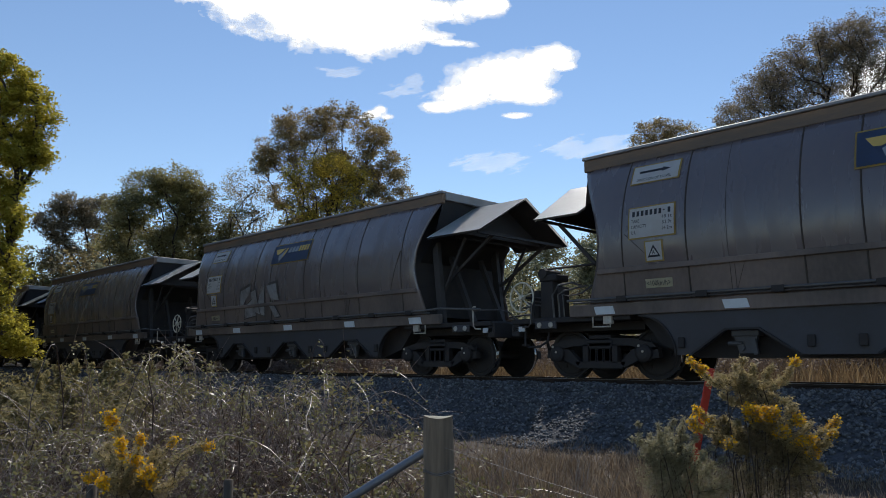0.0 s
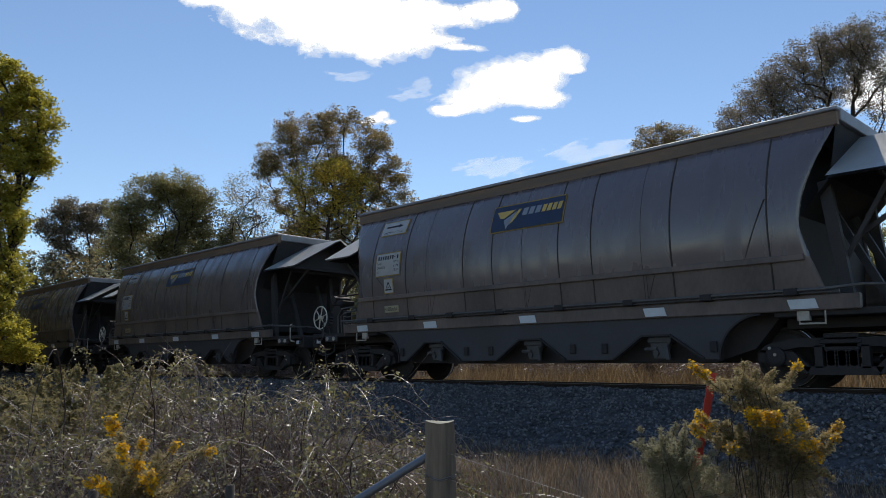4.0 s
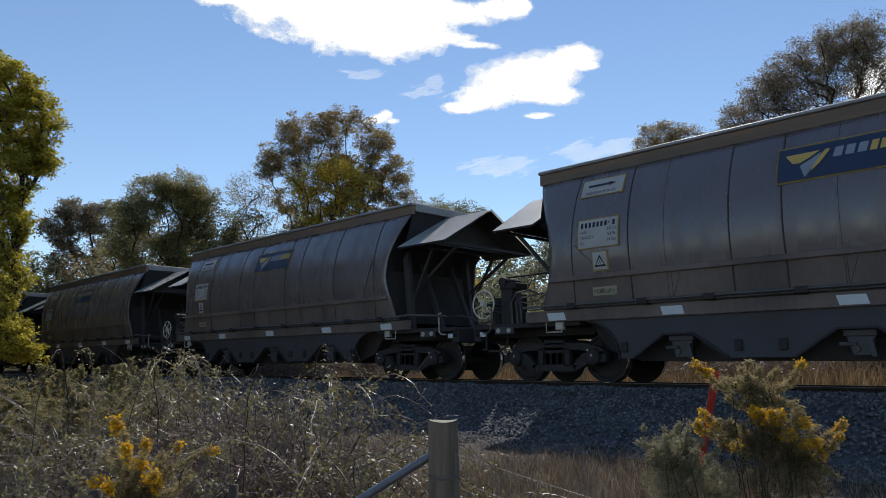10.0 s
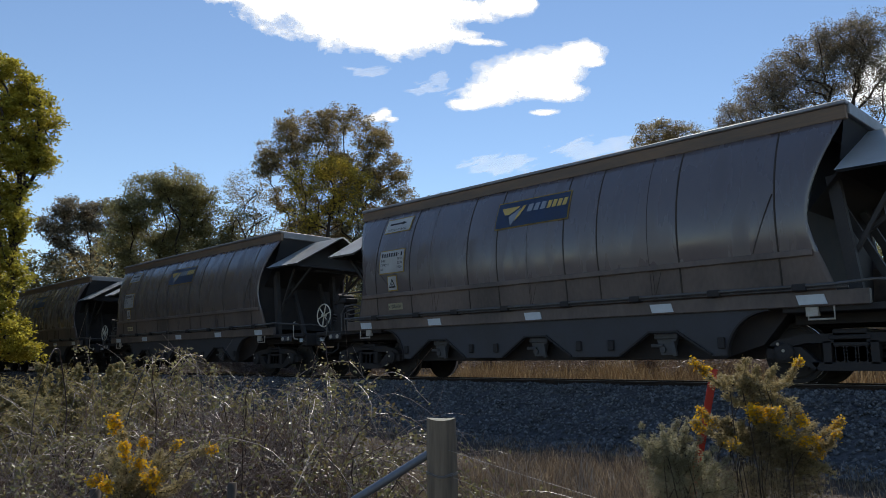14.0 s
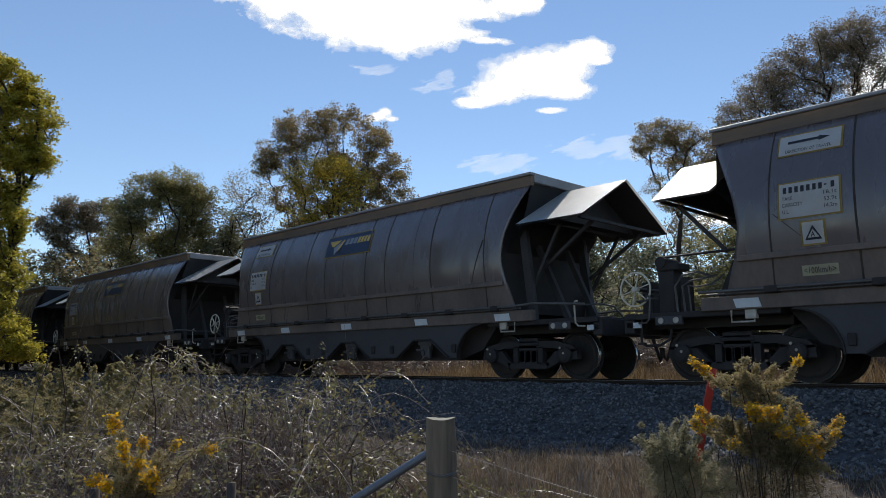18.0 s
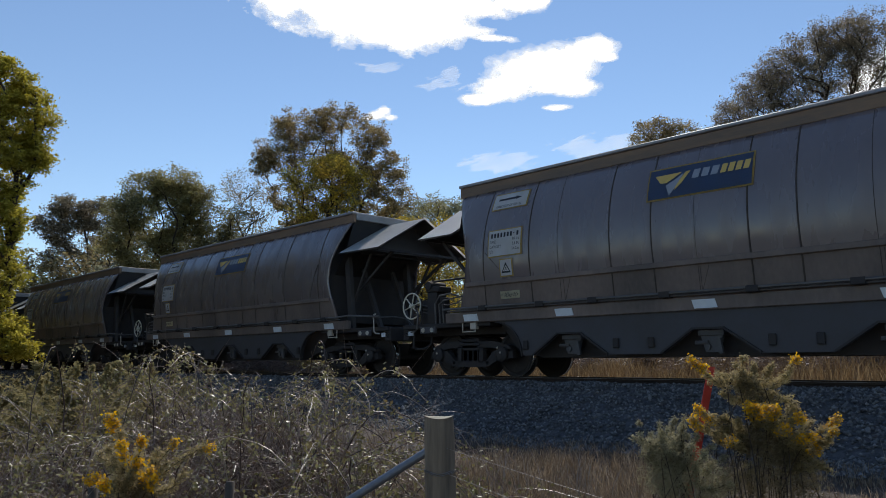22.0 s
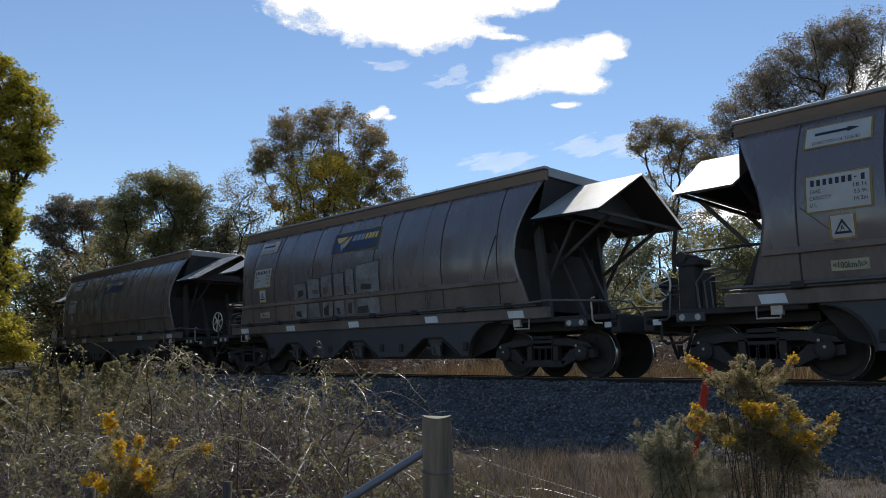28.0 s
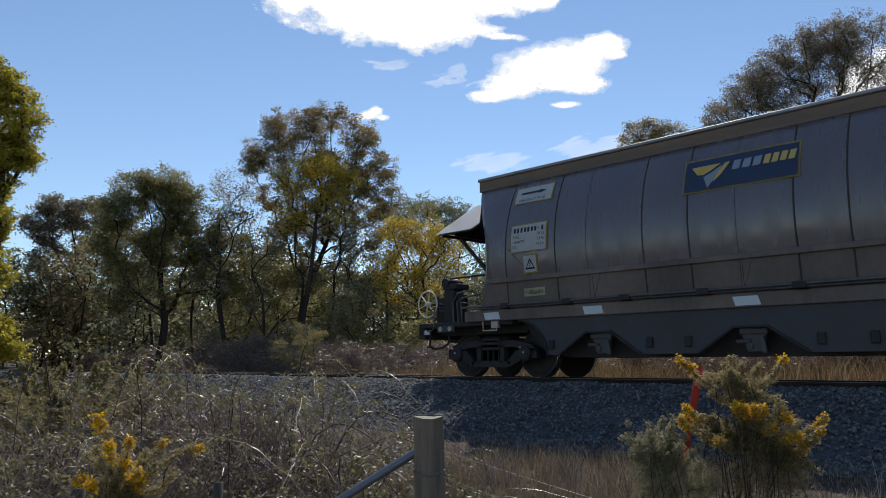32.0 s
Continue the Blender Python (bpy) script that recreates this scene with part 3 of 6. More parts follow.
def build_bogie(wagon, x):
    bm = bmesh.new()
    for s in (-1, 1):
        y0, y1 = sorted((s * 0.88, s * 1.0))
        plate(bm, [(-1.1, 0.5), (-0.98, 0.6), (-0.6, 0.68), (0.6, 0.68), (0.98, 0.6), (1.1, 0.5), (0.95, 0.48), (0.55, 0.56), (-0.55, 0.56), (-0.95, 0.48)], y0, y1)
        plate(bm, [(-0.5, 0.3), (0.5, 0.3), (0.42, 0.19), (-0.42, 0.19)], y0, y1)
        for k in (-1, 1):
            plate(bm, [(k * 0.24, 0.58), (k * 0.34, 0.58), (k * 0.34, 0.28), (k * 0.24, 0.28)][::k], y0, y1)
            plate(bm, [(k * 0.62, 0.5), (k * 1.08, 0.53), (k * 1.1, 0.36), (k * 0.72, 0.32), (k * 0.46, 0.2), (k * 0.4, 0.29)][::k], y0, y1)
            wheel_y(bm, (k * 0.85, s * 1.03, 0.43), [(-0.09, 0.14), (0.03, 0.14), (0.06, 0.1), (0.07, 0.06)] if s > 0 else [(-0.07, 0.06), (-0.06, 0.1), (-0.03, 0.14), (0.09, 0.14)], 16)
        for k in range(5):
            for dx in (-0.14, 0.0, 0.14):
                wheel_y(bm, (dx, s * 0.94, 0.32 + 0.045 * k), [(-0.05, 0.02), (-0.05, 0.06), (0.05, 0.06), (0.05, 0.02)], 8)
        box(bm, -0.26, 0.26, s * 1.0 - 0.02, s * 1.0 + 0.03, 0.6, 0.66, 0.01)
    box(bm, -0.22, 0.22, -1.0, 1.0, 0.5, 0.74, 0.02)
    for wx in (-0.33, 0.33):
        box(bm, wx - 0.05, wx + 0.05, -0.75, 0.75, 0.34, 0.44, 0.01)
    b = part("bogie", bm, BLACKS, wagon, "black cast-steel bogie")
    b.location = (x, 0, 0)
    for wx in (-0.85, 0.85):
        for dx, dz in ((-0.05, 0.2), (0.02, 0.05)):
            bm = bmesh.new()
            wheel_y(bm, (wx + dx, -1.1, 0.43 + dz * 0.6), [(-0.01, 0.02), (0.004, 0.024)], 8)
            part("axle_cap_bolt", bm, GALV, b)
    for wx in (-0.85, 0.85):
        build_wheelset(b, wx)
        for s in (-1, 1):
            bm = bmesh.new()
            wheel_y(bm, (wx, s * (GAUGE / 2 + 0.045), 0.43), [(-0.045, 0.427), (-0.044, 0.432), (0.03, 0.433), (0.031, 0.427)], 40)
            part("wheel_tread", bm, TREAD, b, "shiny worn wheel tread")
    return b


def build_skirt(wagon, sign):
    """The lower plate: wheel arches at both ends and three door notches along its lower edge."""
    y0, y1 = sorted((sign * 1.22, sign * 1.26))
    gates = (-2.48, 0.01, 2.5)

    def low(x):
        if abs(x) > 3.5:
            f = min(1.0, (abs(x) - 3.5) / 0.62)
            return 0.4 + 0.62 * math.sqrt(max(0.0, 1 - (1 - f) ** 2))
        d = min(abs(x - c) for c in gates)
        return 0.4 + 0.35 * min(1.0, max(0.0, (0.75 - d) / 0.52))
    xs = sorted({round(v, 3) for c in gates for v in (c - 0.75, c - 0.23, c + 0.23, c + 0.75)} | {k * (3.5 + 0.62 * (1 - math.cos(a * math.pi / 20))) for a in range(11) for k in (-1, 1)})
    bm = bmesh.new()
    cols = [[bm.verts.new((x, y, z)) for y, z in ((y0, low(x)), (y0, 1.04), (y1, 1.04), (y1, low(x)))] for x in xs]
    for a, b in zip(cols, cols[1:]):
        for k in range(4):
            bm.faces.new((a[k], a[(k + 1) % 4], b[(k + 1) % 4], b[k]))
    bm.faces.new(cols[0])
    bm.faces.new(cols[-1])
    bmesh.ops.recalc_face_normals(bm, faces=bm.faces[:])
    sk = part("side_skirt", bm, SKIRT, wagon, "dull dark grey lower hopper plate")
    arch = [(3.5 + 0.62 * (1 - math.cos(a * math.pi / 20)), 0.4 + 0.62 * math.sin(a * math.pi / 20)) for a in range(11)]
    for k in (-1, 1):
        bm = bmesh.new()
        rim = [[bm.verts.new((k * (x + e * 0.02), sign * y, z - e * 0.02)) for y, e in ((1.2, 0), (1.29, 0), (1.29, 1), (1.2, 1))] for x, z in arch]
        for a, b in zip(rim, rim[1:]):
            for n in range(4):
                bm.faces.new((a[n], a[(n + 1) % 4], b[(n + 1) % 4], b[n]))
        bmesh.ops.recalc_face_normals(bm, faces=bm.faces[:])
        part("arch_flange", bm, BLACKS, sk)
    yy = sign * 1.275
    for c in (-2.48, 0.01, 2.5):
        bm = bmesh.new()
        for p, q in (((c - 0.77, 0.41), (c - 0.23, 0.77)), ((c - 0.25, 0.765), (c + 0.25, 0.765)), ((c + 0.23, 0.77), (c + 0.77, 0.41))):
            beam(bm, (p[0], yy, p[1]), (q[0], yy, q[1]), 0.05, 0.03)
        part("notch_edging", bm, BLACKS, sk)
    return sk


def build_wagon():
    """One bogie hopper wagon with all its parts."""
    wagon = new("hopper_wagon")
    tagged(wagon, "dusty dark grey bogie hopper wagon with gabled end canopies", "wagon", "wagons of the train")
    for s in (-1, 1):
        smooth(part("side_sheet", side_sheet(s), PAINT, wagon, "curved dark grey steel side")).data.materials.append(PAINT_LOW)
        y = s * (HALF - off(3.58))
        bm = bmesh.new()
        y0, y1 = sorted((y + s * 0.02, y - s * 0.07))
        box(bm, -TOP_HALF - 0.04, TOP_HALF + 0.04, y0, y1, 3.55, 3.75, 0.01)
        part("coaming", bm, COAMING, wagon, "rust-brown top edge beam")
        bm = bmesh.new()
        y0, y1 = sorted((y + s * 0.05, y - s * 0.1))
        box(bm, -TOP_HALF - 0.06, TOP_HALF + 0.06, y0, y1, 3.75, 3.81, 0.012)
        part("coaming_cap", bm, RIMCAP, wagon, "worn pale steel cap")
        bm = bmesh.new()
        yb = s * (HALF - off(1.75))
        y0, y1 = sorted((yb + s * 0.035, yb - s * 0.02))
        box(bm, -TOP_HALF + 0.4, TOP_HALF - 0.4, y0, y1, 1.7, 1.785, 0.008)
        part("waist_rail", bm, PAINT_LOW, wagon)
        bm = bmesh.new()
        box(bm, -5.42, 5.42, *sorted((s * 1.2, s * 1.31)), 1.03, 1.23, 0.01)
        part("sole_bar", bm, PAINT_LOW, wagon, "dusty brown-grey sole bar")
        bm = bmesh.new()
        tube(bm, [(-5.4, s * 1.39, 1.3), (5.0, s * 1.39, 1.3), (5.5, s * 1.36, 1.33), (6.5, s * 1.25, 1.27)], 0.022, 8)
        tube(bm, [(-5.3, s * 1.36, 1.26), (5.2, s * 1.36, 1.26)], 0.016, 6)
        part("brake_pipe", bm, PIPE, wagon, "dark pipe along the sole bar")
        for x in (-4.35, -3.0, -1.9, -0.6, 0.75, 2.1, 3.4, 4.6):
            bm = bmesh.new()
            box(bm, x - 0.09, x + 0.09, *sorted((s * 1.28, s * 1.42)), 1.235, 1.33, 0.01)
            part("pipe_bracket", bm, BLACKS, wagon)
        build_skirt(wagon, s)
        for c in (-2.48, 0.01, 2.5):
            bm = bmesh.new()
            box(bm, c - 0.2, c + 0.2, *sorted((s * 1.0, s * 1.2)), 0.66, 0.74, 0.01)
            plate(bm, [(c - 0.18, 0.7), (c + 0.18, 0.7), (c + 0.1, 0.42), (c - 0.1, 0.42)], *sorted((s * 1.1, s * 1.17)))
            tube(bm, [(c - 0.06, s * 1.2, 0.5), (c - 0.06, s * 1.02, 0.5)], 0.05, 10)
            beam(bm, (c + 0.12, s * 1.2, 0.62), (c + 0.16, s * 1.2, 0.4), 0.05, 0.06)
            tube(bm, [(c - 0.25, s * 1.18, 0.56), (c - 0.05, s * 1.18, 0.56)], 0.03, 8)
            part("discharge_gate", bm, GATE, wagon, "steel bracket and catch of the discharge door")
            for dx in (-0.93, 0.93):
                bm = bmesh.new()
                box(bm, c + dx - 0.05, c + dx + 0.05, *sorted((s * 1.26, s * 1.31)), 0.5, 0.66, 0.01)
                part("hinge_block", bm, BLACKS, wagon)
    # hopper bottom, chutes and centre sill
    bm = bmesh.new()
    plate(bm, [(-4.5, 1.25), (4.5, 1.25), (3.9, 0.55), (3.3, 0.36), (-3.3, 0.36), (-3.9, 0.55)], -0.95, 0.95)
    part("hopper_chute", bm, BLACKS, wagon, "dark sloping hopper bottom")
    bm = bmesh.new()
    box(bm, -6.75, 6.75, -0.2, 0.2, 0.8, 1.05, 0.01)
    part("centre_sill", bm, BLACKS, wagon)
    for s in (-1, 1):
        build_end(wagon, s)
        build_bogie(wagon, s * 5.05)
    for x, w in zip(SEAMS, (0.013, 0.014, 0.013, 0.013, 0.014, 0.013, 0.016, 0.014)):
        part("plate_seam", seam_strip(x, w=w, lean=0.05 if x < -4 else 0.0), SEAM, wagon)
    for x, w in ((-2.57, 0.006), (-0.05, 0.006), (2.37, 0.007)):
        part("plate_seam", seam_strip(x, w=w, lift=0.003), SEAM, wagon)
    part("scar", seam_strip(-3.8, 1.86, 2.3, 0.01, -0.45, lift=0.003), SEAM, wagon)
    part("scar", seam_strip(4.0, 1.8, 2.6, 0.01, 0.32, lift=0.003), SEAM, wagon)
    for x in (-2.5, -0.02, 2.42):
        for d in (-1, 1):
            part("scar", seam_strip(x, 1.3, 1.68, 0.006, 0.0 if d < 0 else 0.14, lift=0.003), SEAM, wagon)
    build_signs(wagon)
    return wagon


def build_end(wagon, s):
    """End wall, canopy, posts, platform, coupler; the tail end (s = -1) also carries the brake gear."""
    top = HALF - off(3.58)
    x = s * 5.15
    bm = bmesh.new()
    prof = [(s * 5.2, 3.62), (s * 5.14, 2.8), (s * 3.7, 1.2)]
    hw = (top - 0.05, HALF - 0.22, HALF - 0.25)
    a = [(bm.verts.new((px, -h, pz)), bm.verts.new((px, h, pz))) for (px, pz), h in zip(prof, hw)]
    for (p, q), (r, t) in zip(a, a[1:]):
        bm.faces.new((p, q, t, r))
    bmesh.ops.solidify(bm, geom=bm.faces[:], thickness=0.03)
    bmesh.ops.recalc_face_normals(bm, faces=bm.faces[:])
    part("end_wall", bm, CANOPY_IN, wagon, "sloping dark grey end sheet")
    bm = bmesh.new()
    zs = [1.22 + (3.56 - 1.22) * k / 14 for k in range(15)]
    ring = [(HALF - off(z) - 0.045, z) for z in zs] + [(-(HALF - off(z) - 0.045), z) for z in reversed(zs)]
    f = [bm.verts.new((s * 4.72, y, z)) for y, z in ring]
    g = [bm.verts.new((s * 4.7, y, z)) for y, z in ring]
    bm.faces.new(f)
    bm.faces.new(g[::-1])
    for i in range(len(f)):
        bm.faces.new((f[i], f[i - 1], g[i - 1], g[i]))
    bmesh.ops.recalc_face_normals(bm, faces=bm.faces[:])
    part("bulkhead", bm, BLACKS, wagon, "dark bulkhead behind the end posts")
    bm = bmesh.new()
    box(bm, *sorted((s * 5.12, s * 5.27)), -top + 0.06, top - 0.06, 3.62, 3.8, 0.01)
    part("end_coaming", bm, RIMCAP, wagon)
    # gabled canopy
    x0, x1, xr = s * 5.15, s * (6.62 if s > 0 else 6.1), s * (6.62 if s > 0 else 6.3)
    ez, ey = 2.78, 1.41
    bm = bmesh.new()
    for sy in (-1, 1):
        vs = [bm.verts.new(p) for p in ((x0, sy * ey, ez), (x1, sy * ey, ez), (xr, 0, 3.6), (x0, 0, 3.6))]
        bm.faces.new(vs if sy * s < 0 else vs[::-1])
    bmesh.ops.solidify(bm, geom=bm.faces[:], thickness=0.025)
    bmesh.ops.recalc_face_normals(bm, faces=bm.faces[:])
    part("canopy", bm, CANOPY, wagon, "pale grey folded sheet roof over the wagon end")
    # dark sheet below the roof sheet: the shade under the canopy as colour
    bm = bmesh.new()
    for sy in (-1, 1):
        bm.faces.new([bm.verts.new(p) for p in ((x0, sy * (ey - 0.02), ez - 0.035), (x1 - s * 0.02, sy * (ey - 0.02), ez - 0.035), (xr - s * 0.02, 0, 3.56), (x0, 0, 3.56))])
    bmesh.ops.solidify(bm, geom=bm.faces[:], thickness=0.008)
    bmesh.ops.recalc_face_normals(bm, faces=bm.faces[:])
    part("canopy_lining", bm, CANOPY_IN, wagon, "dark canopy underside with its shade put into the colour")
    bm = bmesh.new()
    box(bm, *sorted((s * 4.5, s * 5.15)), -top + 0.03, top - 0.03, 3.6, 3.63)
    part("end_deck", bm, SKIRT, wagon)
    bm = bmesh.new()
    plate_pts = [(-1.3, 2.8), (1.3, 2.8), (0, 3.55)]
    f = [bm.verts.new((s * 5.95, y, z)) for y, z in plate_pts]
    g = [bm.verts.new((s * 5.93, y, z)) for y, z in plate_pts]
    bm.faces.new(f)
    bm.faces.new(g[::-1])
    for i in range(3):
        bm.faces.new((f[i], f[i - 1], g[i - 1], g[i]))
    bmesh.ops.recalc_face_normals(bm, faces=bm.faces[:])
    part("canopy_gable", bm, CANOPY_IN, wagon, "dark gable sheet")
    for sy in (-1, 1):
        if s > 0:
            bm = bmesh.new()
            py = -1.0 if sy < 0 else 0.8
            beam(bm, (s * 5.0, py, 2.8), (s * 5.22, py, 1.05), 0.1, 0.16)
            part("end_post", bm, END_STEEL, wagon, "leaning grey steel post")
            bm = bmesh.new()
            beam(bm, (s * 5.1, sy * 0.9, 1.6), (s * 5.8, sy * 0.95, 2.76), 0.045, 0.055)
            part("canopy_brace", bm, END_STEEL, wagon)
        bm = bmesh.new()
        beam(bm, (s * 5.2, sy * 0.8, 1.95), (x1 * 0.975, sy * 0.85, 2.76), 0.05, 0.06)
        part("canopy_brace", bm, END_STEEL, wagon)
        bm = bmesh.new()
        beam(bm, (s * 4.9, sy * 0.45, 2.5), (s * 5.6, sy * 0.45, 1.05), 0.09, 0.1)
        part("end_strut", bm, END_STEEL, wagon)
        # corner hand rail
        bm = bmesh.new()
        tube(bm, [(s * 6.3, sy * 1.25, 1.26), (s * 6.68, sy * 1.0, 1.27), (s * 6.72, sy * 0.7, 1.24), (s * 6.72, sy * 0.4, 1.05)], 0.015, 6)
        part("hand_rail", bm, PIPE, wagon)
        bm = bmesh.new()
        tube(bm, [(s * 6.36, sy * 1.25, 1.33), (s * 6.3, sy * 1.25, 1.32), (s * 6.29, sy * 1.25, 1.27), (s * 6.31, sy * 1.25, 0.96), (s * 6.36, sy * 1.25, 0.91), (s * 6.5, sy * 1.25, 0.9)], 0.016, 6)
        part("grab_iron", bm, GALV if sy < 0 and s > 0 else PIPE, wagon, "bent corner grab iron")
        bm = bmesh.new()
        box(bm, *sorted((s * 6.75, s * 6.5)), sy * 1.18 - 0.02, sy * 1.18 + 0.02, 0.83, 0.92, 0.005)
        part("end_reflector", bm, REFLECT, wagon, "pale reflective block")
        bm = bmesh.new()
        tube(bm, [(s * 4.98, sy * 1.27, 1.05), (s * 4.98, sy * 1.27, 0.86), (s * 4.65, sy * 1.27, 0.86), (s * 4.65, sy * 1.27, 1.05)], 0.016, 6)
        box(bm, *sorted((s * 4.78, s * 4.62)), sy * 1.24 - 0.04, sy * 1.24 + 0.04, 0.9, 1.03, 0.005)
        part("step_iron", bm, GALV, wagon, "small pale step iron")
    bm = bmesh.new()
    beam(bm, (x1 * 0.98, -1.32, 2.76), (x1 * 0.98, 1.32, 2.76), 0.05, 0.05)
    beam(bm, (s * 5.75, -1.2, 2.76), (s * 5.75, 1.2, 2.76), 0.045, 0.045)
    part("canopy_tie", bm, END_STEEL, wagon)
    bm = bmesh.new()
    box(bm, *sorted((s * 4.3, s * 6.75)), -1.24, 1.24, 0.96, 1.05, 0.01)
    box(bm, *sorted((s * 6.62, s * 6.8)), -1.2, 1.2, 0.74, 1.03, 0.015)
    for y in (-0.75, 0.75):
        box(bm, *sorted((s * 4.3, s * 6.7)), y - 0.05, y + 0.05, 0.82, 0.97)
    part("end_platform", bm, BLACKS, wagon, "black end platform and headstock")
    bm = bmesh.new()
    box(bm, *sorted((s * 5.75, s * 6.2)), -1.27, -1.22, 0.86, 0.99, 0.008)
    part("brake_panel", bm, SKIRT, wagon)
    for xx in (5.85, 6.1):
        bm = bmesh.new()
        wheel_y(bm, (s * xx, -1.275, 0.925), [(-0.012, 0.045), (0.006, 0.05)], 12)
        part("brake_dial", bm, GALV, wagon, "small pale round indicator")
    bm = bmesh.new()
    box(bm, *sorted((s * 6.8, s * 6.98)), -0.1, 0.1, 0.74, 0.92, 0.02)
    box(bm, *sorted((s * 6.9, s * 7.006)), -0.15, 0.15, 0.7, 0.96, 0.03)
    part("coupler", bm, BLACKS, wagon, "black automatic coupler")
    bm = bmesh.new()
    tube(bm, [(s * 6.8, 0.35, 0.75), (s * 6.9, 0.35, 0.45), (s * 6.95, 0.34, 0.33), (s * 6.99, 0.32, 0.4), (s * 6.99, 0.3, 0.55)], 0.03, 8)
    part("brake_hose", bm, BLACKS, wagon, "looped black air hose")
    if s < 0:
        bm = bmesh.new()
        c = Vector((-6.62, -1.12, 1.45))
        pts = [c + Vector((0.27 * math.cos(k * math.tau / 28), 0, 0.27 * math.sin(k * math.tau / 28))) for k in range(29)]
        tube(bm, pts, 0.016, 7)
        wheel_y(bm, c, [(-0.05, 0.04), (0.06, 0.045)], 10)
        hw = part("hand_wheel", bm, CREAM_PAINT, wagon, "pale six-spoked brake hand wheel")
        for k in range(6):
            a = k * math.tau / 6 + 0.3
            bm = bmesh.new()
            beam(bm, c, c + Vector((0.26 * math.cos(a), 0.01, 0.26 * math.sin(a))), 0.03, 0.012)
            part("spoke", bm, CREAM_PAINT, hw)
        bm = bmesh.new()
        tube(bm, [c, c + Vector((0, 0.55, 0))], 0.022, 8)
        box(bm, -6.72, -6.52, -0.75, -0.55, 1.05, 1.6, 0.01)
        part("wheel_stand", bm, BLACKS, wagon)
        bm = bmesh.new()
        box(bm, -6.28, -6.0, -1.0, -0.7, 1.05, 1.72, 0.015)
        box(bm, -6.3, -5.9, -1.02, -0.65, 1.72, 1.84, 0.02)
        wheel_y(bm, (-6.2, -0.8, 1.86), [(-0.25, 0.09), (0.2, 0.09)], 12)
        box(bm, -5.9, -5.75, -1.0, -0.85, 1.05, 1.6, 0.01)
        part("brake_valve", bm, BLACKS, wagon, "black brake cylinder and valve stand")
        bm = bmesh.new()
        for k, (dx, r) in enumerate(((0.0, 0.02), (0.12, 0.016), (0.22, 0.014))):
            tube(bm, [(-5.9 + dx, -1.1, 1.05), (-5.92 + dx, -1.12, 1.45), (-5.8 + dx, -1.1, 1.62 - 0.1 * k), (-5.6 + dx, -1.0, 1.66 - 0.1 * k), (-5.45 + dx, -0.9, 1.6)], r, 6)
        for z in (1.25, 1.32, 1.39):
            tube(bm, [(-6.7, -0.8, z + 0.1), (-6.0, -0.8, z)], 0.014, 6)
        part("valve_pipe", bm, PIPE, wagon, "bent dark pipes with bright edges")
        bm = bmesh.new()
        tube(bm, [(-6.3, -0.9, 1.95), (-5.0, -0.95, 1.95)], 0.02, 6)
        tube(bm, [(-6.45, -1.0, 1.05), (-6.45, -1.0, 1.6)], 0.025, 6)
        part("brake_rod", bm, BLACKS, wagon)
        bm = bmesh.new()
        tube(bm, [(-6.5, -1.15, 0.98), (-6.52, -1.15, 0.6), (-6.44, -1.15, 0.55), (-6.2, -1.13, 0.56), (-6.05, -1.1, 0.65), (-6.02, -1.1, 0.8)], 0.022, 7)
        box(bm, -6.56, -6.46, -1.2, -1.1, 0.57, 0.6)
        part("step_loop", bm, BLACKS, wagon)


